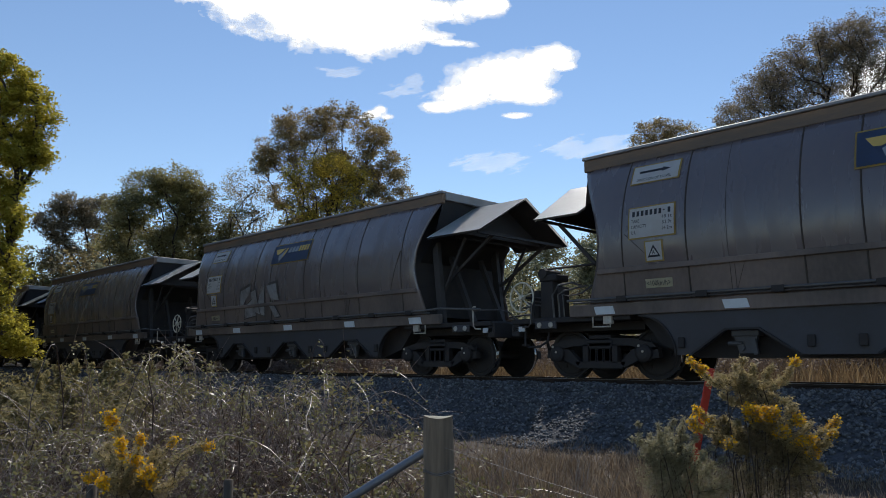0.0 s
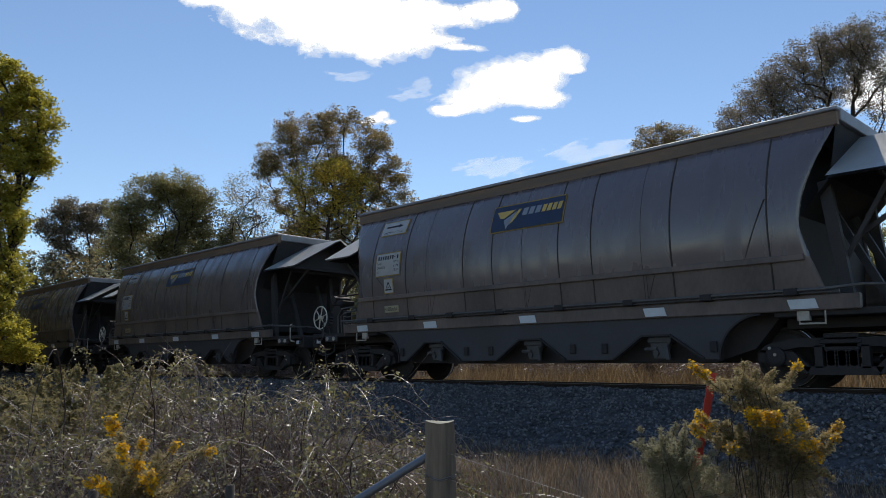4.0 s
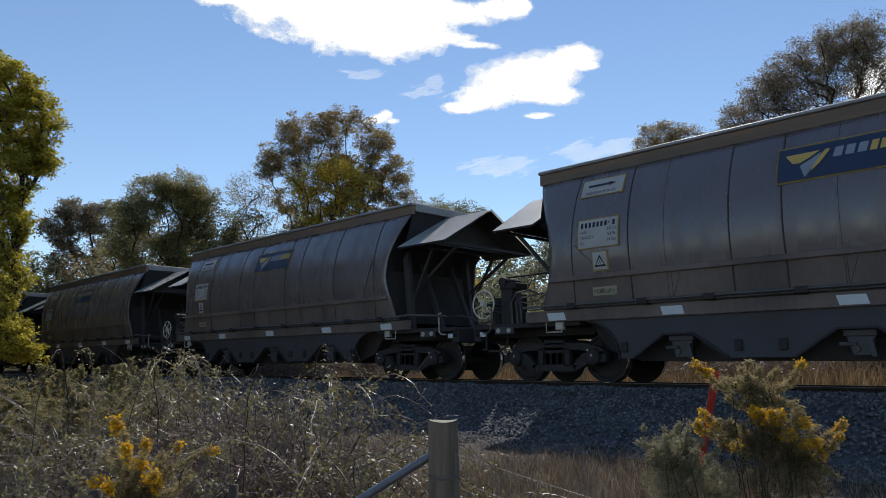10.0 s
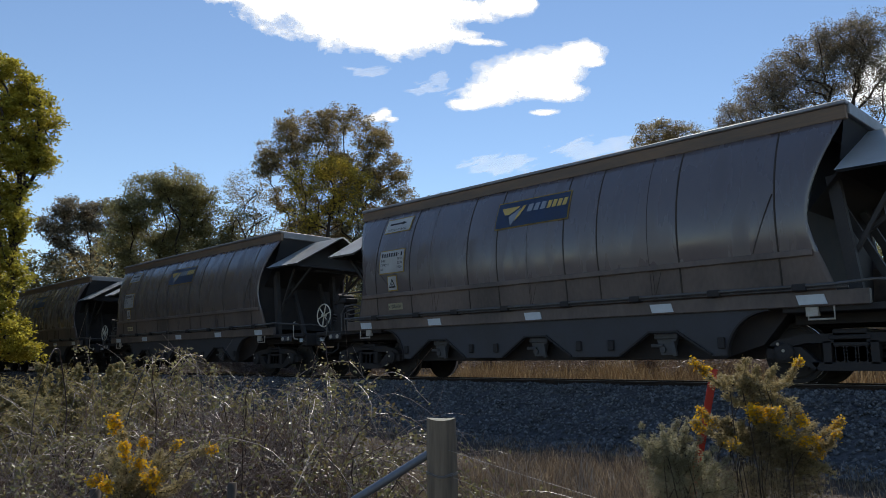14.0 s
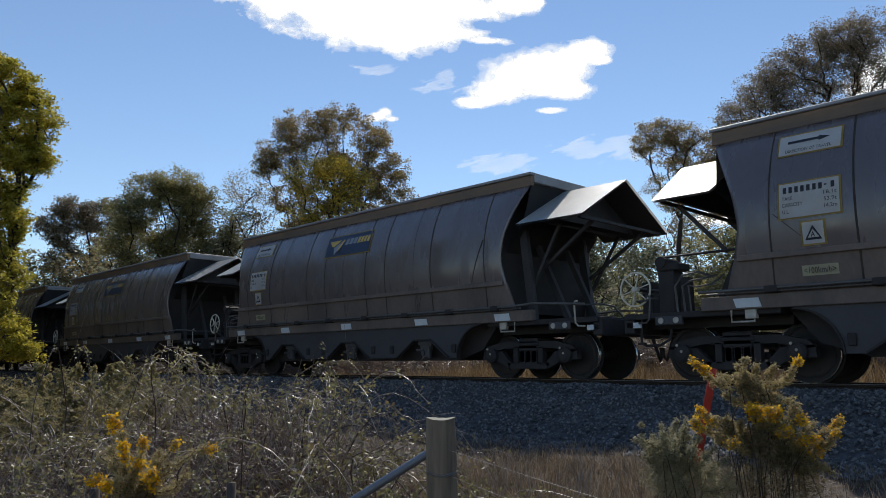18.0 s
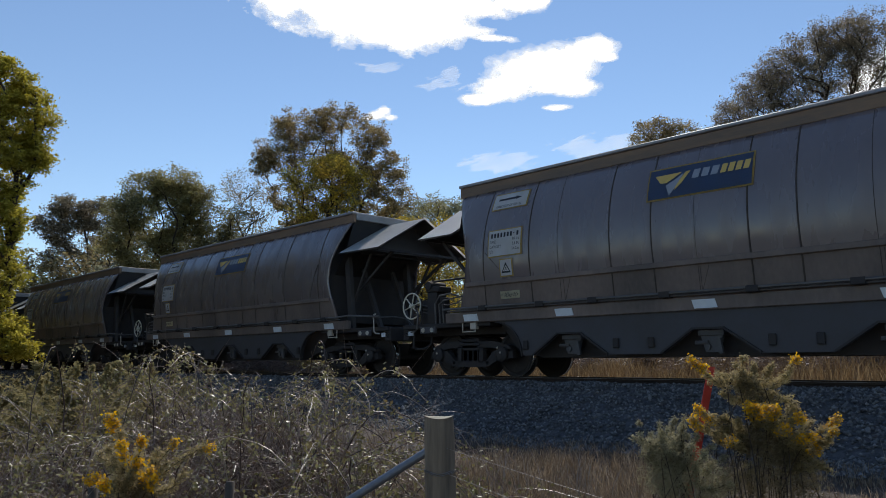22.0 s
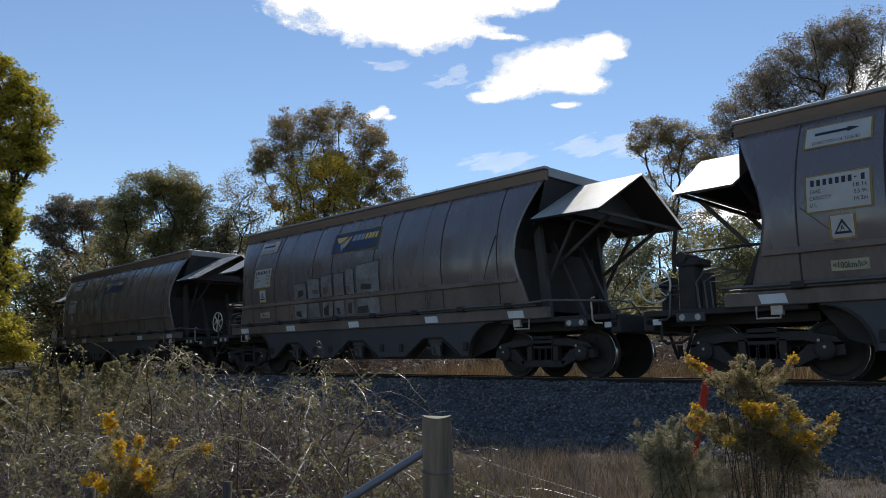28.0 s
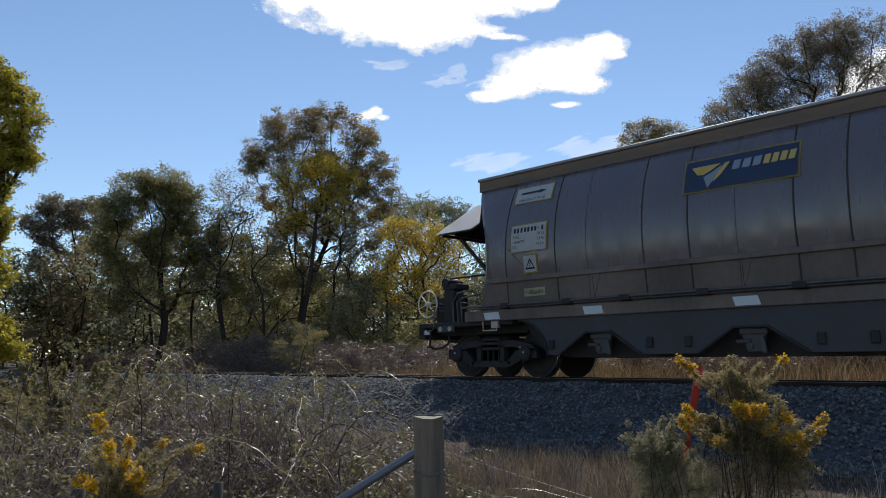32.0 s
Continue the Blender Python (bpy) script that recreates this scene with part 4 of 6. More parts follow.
def spray_marks(wagon, kind):
    """Illegible sprayed shapes on two of the wagons."""
    rng = random.Random(4 if kind == "angular" else 9)
    if kind == "angular":
        shapes = [[(0, 0.02), (0.55, 0.5), (0.62, 0.78), (0.1, 0.62)], [(0.2, -0.3), (0.8, -0.22), (0.66, 0.3), (0.28, 0.1)], [(0.6, 0.55), (0.85, 0.62), (1.0, -0.2), (0.75, -0.1)],
                  [(0.95, 0.2), (1.3, 0.75), (1.22, -0.25), (1.05, -0.2)], [(1.4, 0.7), (1.85, 0.75), (1.95, 0.2), (1.6, 0.25)], [(1.6, 0.2), (1.95, -0.3), (1.7, -0.32), (1.45, 0.1)]]
        bm_b = [[(x * 1.06 - 0.05, z * 1.12) for x, z in p] for p in shapes]
        for p, q in zip(bm_b, shapes):
            part("sprayed_shadow", flat([[(x, z * 0.8) for x, z in p]], -2.3, 1.66, SPRAY_BLACK, 0.011, 3), None, wagon, "illegible black sprayed outline")
            part("sprayed_fill", flat([[(x, z * 0.8) for x, z in q]], -2.3, 1.66, SPRAY_PALE, 0.017, 3), None, wagon, "illegible pale grey sprayed shape")
    else:
        blocks = [(-2.3, -1.75, 2.2), (-1.7, -1.2, 2.24), (-1.15, -0.7, 2.28), (-0.65, -0.25, 2.32), (-0.2, 0.12, 2.36), (0.18, 1.0, 2.46)]
        for k, (a, b, z1) in enumerate(blocks):
            e = [rng.uniform(-0.05, 0.05) for _ in range(8)]
            part("sprayed_shadow", flat([[(a - 0.02, 1.82), (b + 0.01, 1.81), (b + 0.02 + e[0], z1 + 0.03 + e[1]), (a - 0.02, z1 + 0.02 + e[2])]], 0, 0, SPRAY_BLACK, 0.011, 3), None, wagon, "illegible black sprayed block")
            part("sprayed_fill", flat([[(a + 0.01, 1.8), (b - 0.02, 1.8), (b - 0.03, z1 + e[1]), (a, z1 + e[2])]], 0, 0, SPRAY_GREY, 0.016, 3), None, wagon, "illegible grey sprayed block")
            w = (b - a) * rng.uniform(0.3, 0.55)
            c = a + (b - a - w) * rng.uniform(0.3, 0.8)
            part("sprayed_hole", flat([[(c, 1.88 + e[4]), (c + w, 1.88 + e[3] * 0.5), (c + w, 2.02 + e[0]), (c + e[5], 2.0)]], 0, 0, SPRAY_BLACK if k in (0, 5) else PAINT_LOW, 0.021, 2), None, wagon)
            part("sprayed_fill", flat([[(a, 1.34), (b - 0.06, 1.34), (b - 0.04 + e[0], 1.68), (a + e[1], 1.68)]], 0, 0, SPRAY_GREY, 0.016, 3), None, wagon, "illegible grey sprayed block")
            if k in (0, 2, 3, 4, 5):
                u = a + (b - a) * (0.1 if k != 5 else 0.0)
                part("sprayed_hole", flat([[(u, 1.37 + e[6]), (u + w, 1.36), (u + w + e[7], 1.52 + (0.1 if k in (2, 4) else 0)), (u, 1.55 + e[2])]], 0, 0, SPRAY_BLACK, 0.021, 2), None, wagon)

# ---- plants ----


def leaf_quads(centres, size, rng, droop=0.0, narrow=0.45, jitter=0.4):
    """Small pointed leaves (two triangles in a quad) at the centres, turned at random."""
    c = np.asarray(centres, dtype=np.float64)
    n = len(c)
    d = rng.normal(size=(n, 3))
    d[:, 2] = d[:, 2] * 0.6 - droop
    d /= np.linalg.norm(d, axis=1, keepdims=True)
    e = np.cross(d, rng.normal(size=(n, 3)))
    e /= np.linalg.norm(e, axis=1, keepdims=True) + 1e-9
    s = size * (1 + jitter * rng.uniform(-1, 1, (n, 1)))
    v = np.stack([c - d * s, c + e * s * narrow, c + d * s, c - e * s * narrow], 1).reshape(-1, 3)
    return v, np.arange(4 * n).reshape(n, 4)


def tubes_mesh(paths, n=5):
    """Many tapered tubes as arrays: paths of (points, radii)."""
    vs, fs, base = [], [], 0
    ang = np.arange(n) * math.tau / n
    for pts, rad in paths:
        p = np.asarray(pts, dtype=np.float64)
        d = np.gradient(p, axis=0)
        d /= np.linalg.norm(d, axis=1, keepdims=True) + 1e-9
        a = np.cross(d, np.array((0.37, 0.21, 0.9)))
        a /= np.linalg.norm(a, axis=1, keepdims=True) + 1e-9
        b = np.cross(d, a)
        r = np.asarray(rad)[:, None, None]
        ring = p[:, None] + r * (a[:, None] * np.cos(ang)[None, :, None] + b[:, None] * np.sin(ang)[None, :, None])
        m = len(p)
        vs.append(ring.reshape(-1, 3))
        i, k = np.meshgrid(np.arange(m - 1), np.arange(n), indexing="ij")
        k2 = (k + 1) % n
        fs.append((np.stack([i * n + k, i * n + k2, (i + 1) * n + k2, (i + 1) * n + k], -1).reshape(-1, 4)) + base)
        base += m * n
    return np.concatenate(vs), np.concatenate(fs)


def grow(base, blobs, rng, sway=1.0, fork=0.35):
    """A branching skeleton from the base to points spread in the blobs. Gives branch paths with radii, and the tips."""
    top = max(b[2] + b[4] for b in blobs)
    bz = ground_z(*base) - 0.1
    cx = np.average([b[0] for b in blobs], weights=[b[5] for b in blobs]) * sway
    cy = np.average([b[1] for b in blobs], weights=[b[5] for b in blobs]) * sway
    nodes, parent, way = [], [], []
    steps = 12
    low = min(b[2] for b in blobs)
    reach = max(low, bz + (top - bz) * fork) if fork else low
    for k in range(steps + 1):
        f = k / steps
        nodes.append(np.array((base[0] + cx * f * f + 0.15 * math.sin(5 * f + base[0]), base[1] + cy * f * f + 0.12 * math.sin(4 * f + base[1]), bz + (max(reach, bz + 0.5) - bz) * f)))
        parent.append(k - 1)
        way.append(0.0 if k == 0 else way[-1] + float(np.linalg.norm(nodes[-1] - nodes[-2])))
    tips = []
    for x, y, z, r, h, n in blobs:
        q = rng.normal(size=(n, 3))
        q /= np.linalg.norm(q, axis=1, keepdims=True)
        q *= rng.uniform(0.35, 1.0, (n, 1)) ** 0.5
        tips.append(np.stack([base[0] + x + q[:, 0] * r, base[1] + y + q[:, 1] * r, z + q[:, 2] * h], 1))
    tips = np.concatenate(tips)
    tips = tips[np.argsort(np.linalg.norm(tips - nodes[steps], axis=1))]
    tip_ids = []
    for t in tips:
        arr = np.array(nodes)
        d = np.linalg.norm(arr - t, axis=1) + 0.7 * np.maximum(0, arr[:, 2] - t[2] + 0.2) + 0.42 * np.array(way)
        d[:4] += 2
        j = int(np.argmin(d))
        s = nodes[j]
        length = np.linalg.norm(t - s)
        m = max(2, int(length / 0.5))
        bend = rng.normal(size=3) * 0.06 * length + np.array((0, 0, 0.05 * length))
        last = j
        for k in range(1, m + 1):
            f = k / m
            nodes.append(s + (t - s) * f + bend * math.sin(math.pi * f))
            way.append(way[last] + float(np.linalg.norm(nodes[-1] - nodes[last])))
            parent.append(last)
            last = len(nodes) - 1
        tip_ids.append(last)
    load = np.zeros(len(nodes))
    for t in tip_ids:
        load[t] += 1
    for i in range(len(nodes) - 1, 0, -1):
        load[parent[i]] += load[i]
    return nodes, parent, load, tips


def build_tree(base, blobs, label, leaf, bark=None, leaves=90, size=0.12, spread=0.42, seed=1, twig=0.014, droop=0.2, fork=0.35, category="tree", group="", dense=1.0, sway=1.0, narrow=0.45):
    rng = np.random.default_rng(seed)
    bark = bark or BARK
    blobs = [(*b[:5], int(b[5] * dense)) for b in blobs]
    nodes, parent, load, tips = grow(base, blobs, rng, sway, fork)
    rad = twig * 0.6 * np.power(np.maximum(load, 1), 0.5)
    kids = {}
    for i, p in enumerate(parent):
        kids.setdefault(p, []).append(i)
    paths, stack = [], [0]
    while stack:
        s = stack.pop()
        pts, rr = ([nodes[parent[s]]], [rad[s]]) if parent[s] >= 0 else ([], [])
        cur = s
        while True:
            pts.append(nodes[cur])
            rr.append(rad[cur])
            ch = sorted(kids.get(cur, []), key=lambda c: -load[c])
            if not ch:
                break
            stack += ch[1:]
            cur = ch[0]
        if len(pts) > 1:
            paths.append((pts, rr))
    tree = new("tree" if category == "tree" else "bush")
    tree.location = (base[0], base[1], ground_z(*base) - 0.05)
    tagged(tree, label, category, group)
    o = np.array(tree.location)
    v, f = tubes_mesh(paths, 6)
    tr = smooth(part("trunk", raw_mesh("trunk", v - o, f, bark), None, tree))
    if leaves:
        sub, each = 6, max(1, leaves // 6)
        q = rng.normal(size=(len(tips) * sub, 3))
        q *= rng.random((len(q), 1)) ** 0.4 / np.linalg.norm(q, axis=1, keepdims=True)
        wide = np.repeat(rng.uniform(0.6, 1.25, (len(tips), 1)), sub, 0)
        heart = np.repeat(tips, sub, 0) + q * wide * spread * np.array((1, 1, 0.7))
        far = rng.normal(size=(len(heart) * each, 3)) * spread * np.array((0.26, 0.26, 0.17))
        c = np.repeat(heart, each, 0) + far
        v, f = leaf_quads(c, size, rng, droop, narrow)
        part("crown", raw_mesh("crown", v - o, f, leaf), None, tree)
    return tree


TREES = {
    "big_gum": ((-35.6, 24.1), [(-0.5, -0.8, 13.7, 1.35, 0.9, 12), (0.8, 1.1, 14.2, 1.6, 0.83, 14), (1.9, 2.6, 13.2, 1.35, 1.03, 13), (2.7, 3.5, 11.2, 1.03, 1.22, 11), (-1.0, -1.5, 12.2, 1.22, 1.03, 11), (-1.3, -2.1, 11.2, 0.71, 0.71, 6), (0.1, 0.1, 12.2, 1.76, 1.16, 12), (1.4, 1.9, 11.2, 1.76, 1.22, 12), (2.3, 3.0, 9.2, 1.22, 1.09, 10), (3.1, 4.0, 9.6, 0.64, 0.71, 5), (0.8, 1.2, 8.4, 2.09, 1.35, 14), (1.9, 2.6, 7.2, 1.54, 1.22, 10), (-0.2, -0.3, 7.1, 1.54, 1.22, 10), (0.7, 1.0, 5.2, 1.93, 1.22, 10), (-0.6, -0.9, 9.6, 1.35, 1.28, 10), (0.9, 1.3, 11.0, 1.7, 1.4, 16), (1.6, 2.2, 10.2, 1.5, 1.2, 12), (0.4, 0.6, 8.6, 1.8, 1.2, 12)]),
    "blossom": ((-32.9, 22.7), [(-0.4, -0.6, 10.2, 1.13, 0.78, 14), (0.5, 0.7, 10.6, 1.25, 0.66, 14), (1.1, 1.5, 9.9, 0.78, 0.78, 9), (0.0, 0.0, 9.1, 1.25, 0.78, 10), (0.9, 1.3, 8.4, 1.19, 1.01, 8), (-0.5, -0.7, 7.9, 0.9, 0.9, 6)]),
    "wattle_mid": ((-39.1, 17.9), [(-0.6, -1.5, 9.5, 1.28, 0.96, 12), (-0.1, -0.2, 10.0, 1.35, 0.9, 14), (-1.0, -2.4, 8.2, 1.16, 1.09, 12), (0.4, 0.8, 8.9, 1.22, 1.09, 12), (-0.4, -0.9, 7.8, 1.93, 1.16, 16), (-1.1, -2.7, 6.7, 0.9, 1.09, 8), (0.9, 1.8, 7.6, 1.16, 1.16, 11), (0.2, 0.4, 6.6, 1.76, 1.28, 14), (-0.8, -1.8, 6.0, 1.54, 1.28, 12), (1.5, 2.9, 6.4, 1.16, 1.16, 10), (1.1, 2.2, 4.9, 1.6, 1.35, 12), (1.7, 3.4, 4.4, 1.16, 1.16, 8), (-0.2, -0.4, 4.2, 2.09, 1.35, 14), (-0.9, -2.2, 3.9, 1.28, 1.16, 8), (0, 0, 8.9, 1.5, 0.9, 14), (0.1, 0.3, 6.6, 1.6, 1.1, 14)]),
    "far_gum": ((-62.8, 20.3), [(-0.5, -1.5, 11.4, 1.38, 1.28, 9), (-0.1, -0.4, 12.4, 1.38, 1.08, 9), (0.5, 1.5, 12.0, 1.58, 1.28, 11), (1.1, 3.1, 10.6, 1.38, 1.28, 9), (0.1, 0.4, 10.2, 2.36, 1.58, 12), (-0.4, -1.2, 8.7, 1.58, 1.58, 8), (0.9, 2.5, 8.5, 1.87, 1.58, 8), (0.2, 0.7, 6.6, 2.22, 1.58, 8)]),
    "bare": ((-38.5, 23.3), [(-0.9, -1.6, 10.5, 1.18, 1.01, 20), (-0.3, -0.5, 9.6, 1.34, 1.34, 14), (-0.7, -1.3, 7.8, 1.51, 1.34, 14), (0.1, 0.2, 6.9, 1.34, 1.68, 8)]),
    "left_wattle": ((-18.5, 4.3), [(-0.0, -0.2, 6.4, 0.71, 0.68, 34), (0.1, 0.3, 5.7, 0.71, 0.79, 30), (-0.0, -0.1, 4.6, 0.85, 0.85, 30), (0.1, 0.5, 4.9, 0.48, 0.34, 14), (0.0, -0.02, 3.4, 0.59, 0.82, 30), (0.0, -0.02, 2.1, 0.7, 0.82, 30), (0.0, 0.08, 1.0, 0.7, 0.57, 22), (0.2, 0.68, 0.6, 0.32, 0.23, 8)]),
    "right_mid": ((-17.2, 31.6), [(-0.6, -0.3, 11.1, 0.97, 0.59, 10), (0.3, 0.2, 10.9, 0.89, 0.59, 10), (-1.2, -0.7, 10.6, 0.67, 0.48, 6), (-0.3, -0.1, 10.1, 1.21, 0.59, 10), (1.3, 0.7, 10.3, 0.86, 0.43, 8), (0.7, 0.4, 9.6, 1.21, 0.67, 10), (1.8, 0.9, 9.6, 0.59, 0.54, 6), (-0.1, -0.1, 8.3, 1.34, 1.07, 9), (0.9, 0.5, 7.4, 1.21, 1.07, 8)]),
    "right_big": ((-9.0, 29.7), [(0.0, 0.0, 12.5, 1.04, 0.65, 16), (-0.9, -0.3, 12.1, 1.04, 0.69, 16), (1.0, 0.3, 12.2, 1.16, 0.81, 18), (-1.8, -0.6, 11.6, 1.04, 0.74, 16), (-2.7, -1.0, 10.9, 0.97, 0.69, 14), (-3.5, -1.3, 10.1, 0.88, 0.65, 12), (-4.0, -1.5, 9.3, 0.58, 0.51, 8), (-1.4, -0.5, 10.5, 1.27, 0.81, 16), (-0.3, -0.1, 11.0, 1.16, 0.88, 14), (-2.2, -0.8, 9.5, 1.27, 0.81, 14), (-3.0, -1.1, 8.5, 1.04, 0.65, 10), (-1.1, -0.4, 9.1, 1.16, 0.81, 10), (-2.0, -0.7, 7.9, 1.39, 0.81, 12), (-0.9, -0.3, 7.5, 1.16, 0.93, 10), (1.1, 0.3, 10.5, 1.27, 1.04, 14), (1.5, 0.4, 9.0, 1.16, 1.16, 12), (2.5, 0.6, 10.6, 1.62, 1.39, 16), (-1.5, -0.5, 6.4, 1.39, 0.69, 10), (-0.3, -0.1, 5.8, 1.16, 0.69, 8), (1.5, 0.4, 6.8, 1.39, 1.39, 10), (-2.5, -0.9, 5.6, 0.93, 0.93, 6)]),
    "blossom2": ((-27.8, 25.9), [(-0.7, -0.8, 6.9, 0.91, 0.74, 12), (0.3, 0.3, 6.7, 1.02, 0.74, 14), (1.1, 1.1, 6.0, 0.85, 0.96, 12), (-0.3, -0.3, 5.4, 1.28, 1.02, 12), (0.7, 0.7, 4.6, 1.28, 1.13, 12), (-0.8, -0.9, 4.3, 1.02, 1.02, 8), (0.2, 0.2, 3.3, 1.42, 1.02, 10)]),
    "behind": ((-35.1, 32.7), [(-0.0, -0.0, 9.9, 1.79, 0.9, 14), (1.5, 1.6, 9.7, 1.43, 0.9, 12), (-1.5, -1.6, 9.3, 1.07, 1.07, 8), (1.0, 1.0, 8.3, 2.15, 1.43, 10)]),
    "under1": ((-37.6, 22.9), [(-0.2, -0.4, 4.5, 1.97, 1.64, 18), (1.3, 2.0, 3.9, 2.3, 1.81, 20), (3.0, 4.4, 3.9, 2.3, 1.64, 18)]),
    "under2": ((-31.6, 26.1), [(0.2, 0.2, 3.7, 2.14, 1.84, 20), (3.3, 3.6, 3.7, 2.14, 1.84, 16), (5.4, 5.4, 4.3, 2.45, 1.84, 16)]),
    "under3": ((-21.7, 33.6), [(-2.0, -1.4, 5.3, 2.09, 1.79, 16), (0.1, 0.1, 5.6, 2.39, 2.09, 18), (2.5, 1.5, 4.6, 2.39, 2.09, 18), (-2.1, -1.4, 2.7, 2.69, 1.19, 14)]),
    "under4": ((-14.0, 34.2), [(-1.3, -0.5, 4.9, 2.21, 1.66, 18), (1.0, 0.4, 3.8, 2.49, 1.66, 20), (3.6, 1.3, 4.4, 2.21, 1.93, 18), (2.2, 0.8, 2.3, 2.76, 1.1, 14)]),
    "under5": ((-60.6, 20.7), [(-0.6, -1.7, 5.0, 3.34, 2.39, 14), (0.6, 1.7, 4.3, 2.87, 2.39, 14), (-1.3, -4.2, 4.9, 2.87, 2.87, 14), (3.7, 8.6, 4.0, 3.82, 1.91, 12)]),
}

LOOKS = {  # leaf, bark, leaves a tip, leaf size, spread, twig radius, label
    "big_gum": (LEAF_GUM, BARK, 192, 0.058, 0.51, 0.014, "tall gum tree with an olive-brown open crown"),
    "blossom": (BLOSSOM, BARK, 75, 0.058, 0.48, 0.012, "wattle tree with golden-yellow blossom"),
    "wattle_mid": (LEAF_DARK, BARK, 139, 0.064, 0.54, 0.013, "dark green wattle tree with yellowing tips"),
    "far_gum": (LEAF_OLD, BARK, 240, 0.085, 0.78, 0.02, "distant thin brownish gum tree"),
    "bare": (LEAF_GUM, BARK_PALE, 24, 0.05, 0.45, 0.01, "half-bare tree with pale thin branches"),
    "left_wattle": (LEAF_WATTLE, BARK, 140, 0.04, 0.24, 0.01, "dense yellow-green wattle tree beside the track"),
    "right_mid": (LEAF_GUM, BARK, 138, 0.04, 0.38, 0.011, "slender gum tree with olive clumps of leaves"),
    "right_big": (LEAF_OLD, BARK, 216, 0.035, 0.46, 0.0135, "large spreading gum tree with dark forking limbs"),
    "blossom2": (BLOSSOM, BARK, 80, 0.056, 0.5, 0.012, "wattle tree in bright yellow flower"),
    "behind": (LEAF_GREY, BARK, 170, 0.07, 0.62, 0.013, "grey-green gum tree beyond the wattles"),
    "under1": (LEAF_DARK, BARK, 170, 0.085, 0.8, 0.014, "dense dark green understorey wattle"),
    "under2": (LEAF_GREY, BARK, 170, 0.085, 0.85, 0.014, "dense grey-green understorey wattle"),
    "under3": (LEAF_GREY, BARK, 290, 0.085, 0.85, 0.014, "dense grey-green understorey wattle"),
    "under4": (LEAF_DARK, BARK, 290, 0.085, 0.85, 0.014, "dense dark green understorey wattle"),
    "under5": (LEAF_DARK, BARK, 220, 0.1, 1.1, 0.02, "distant dark green understorey trees"),
}


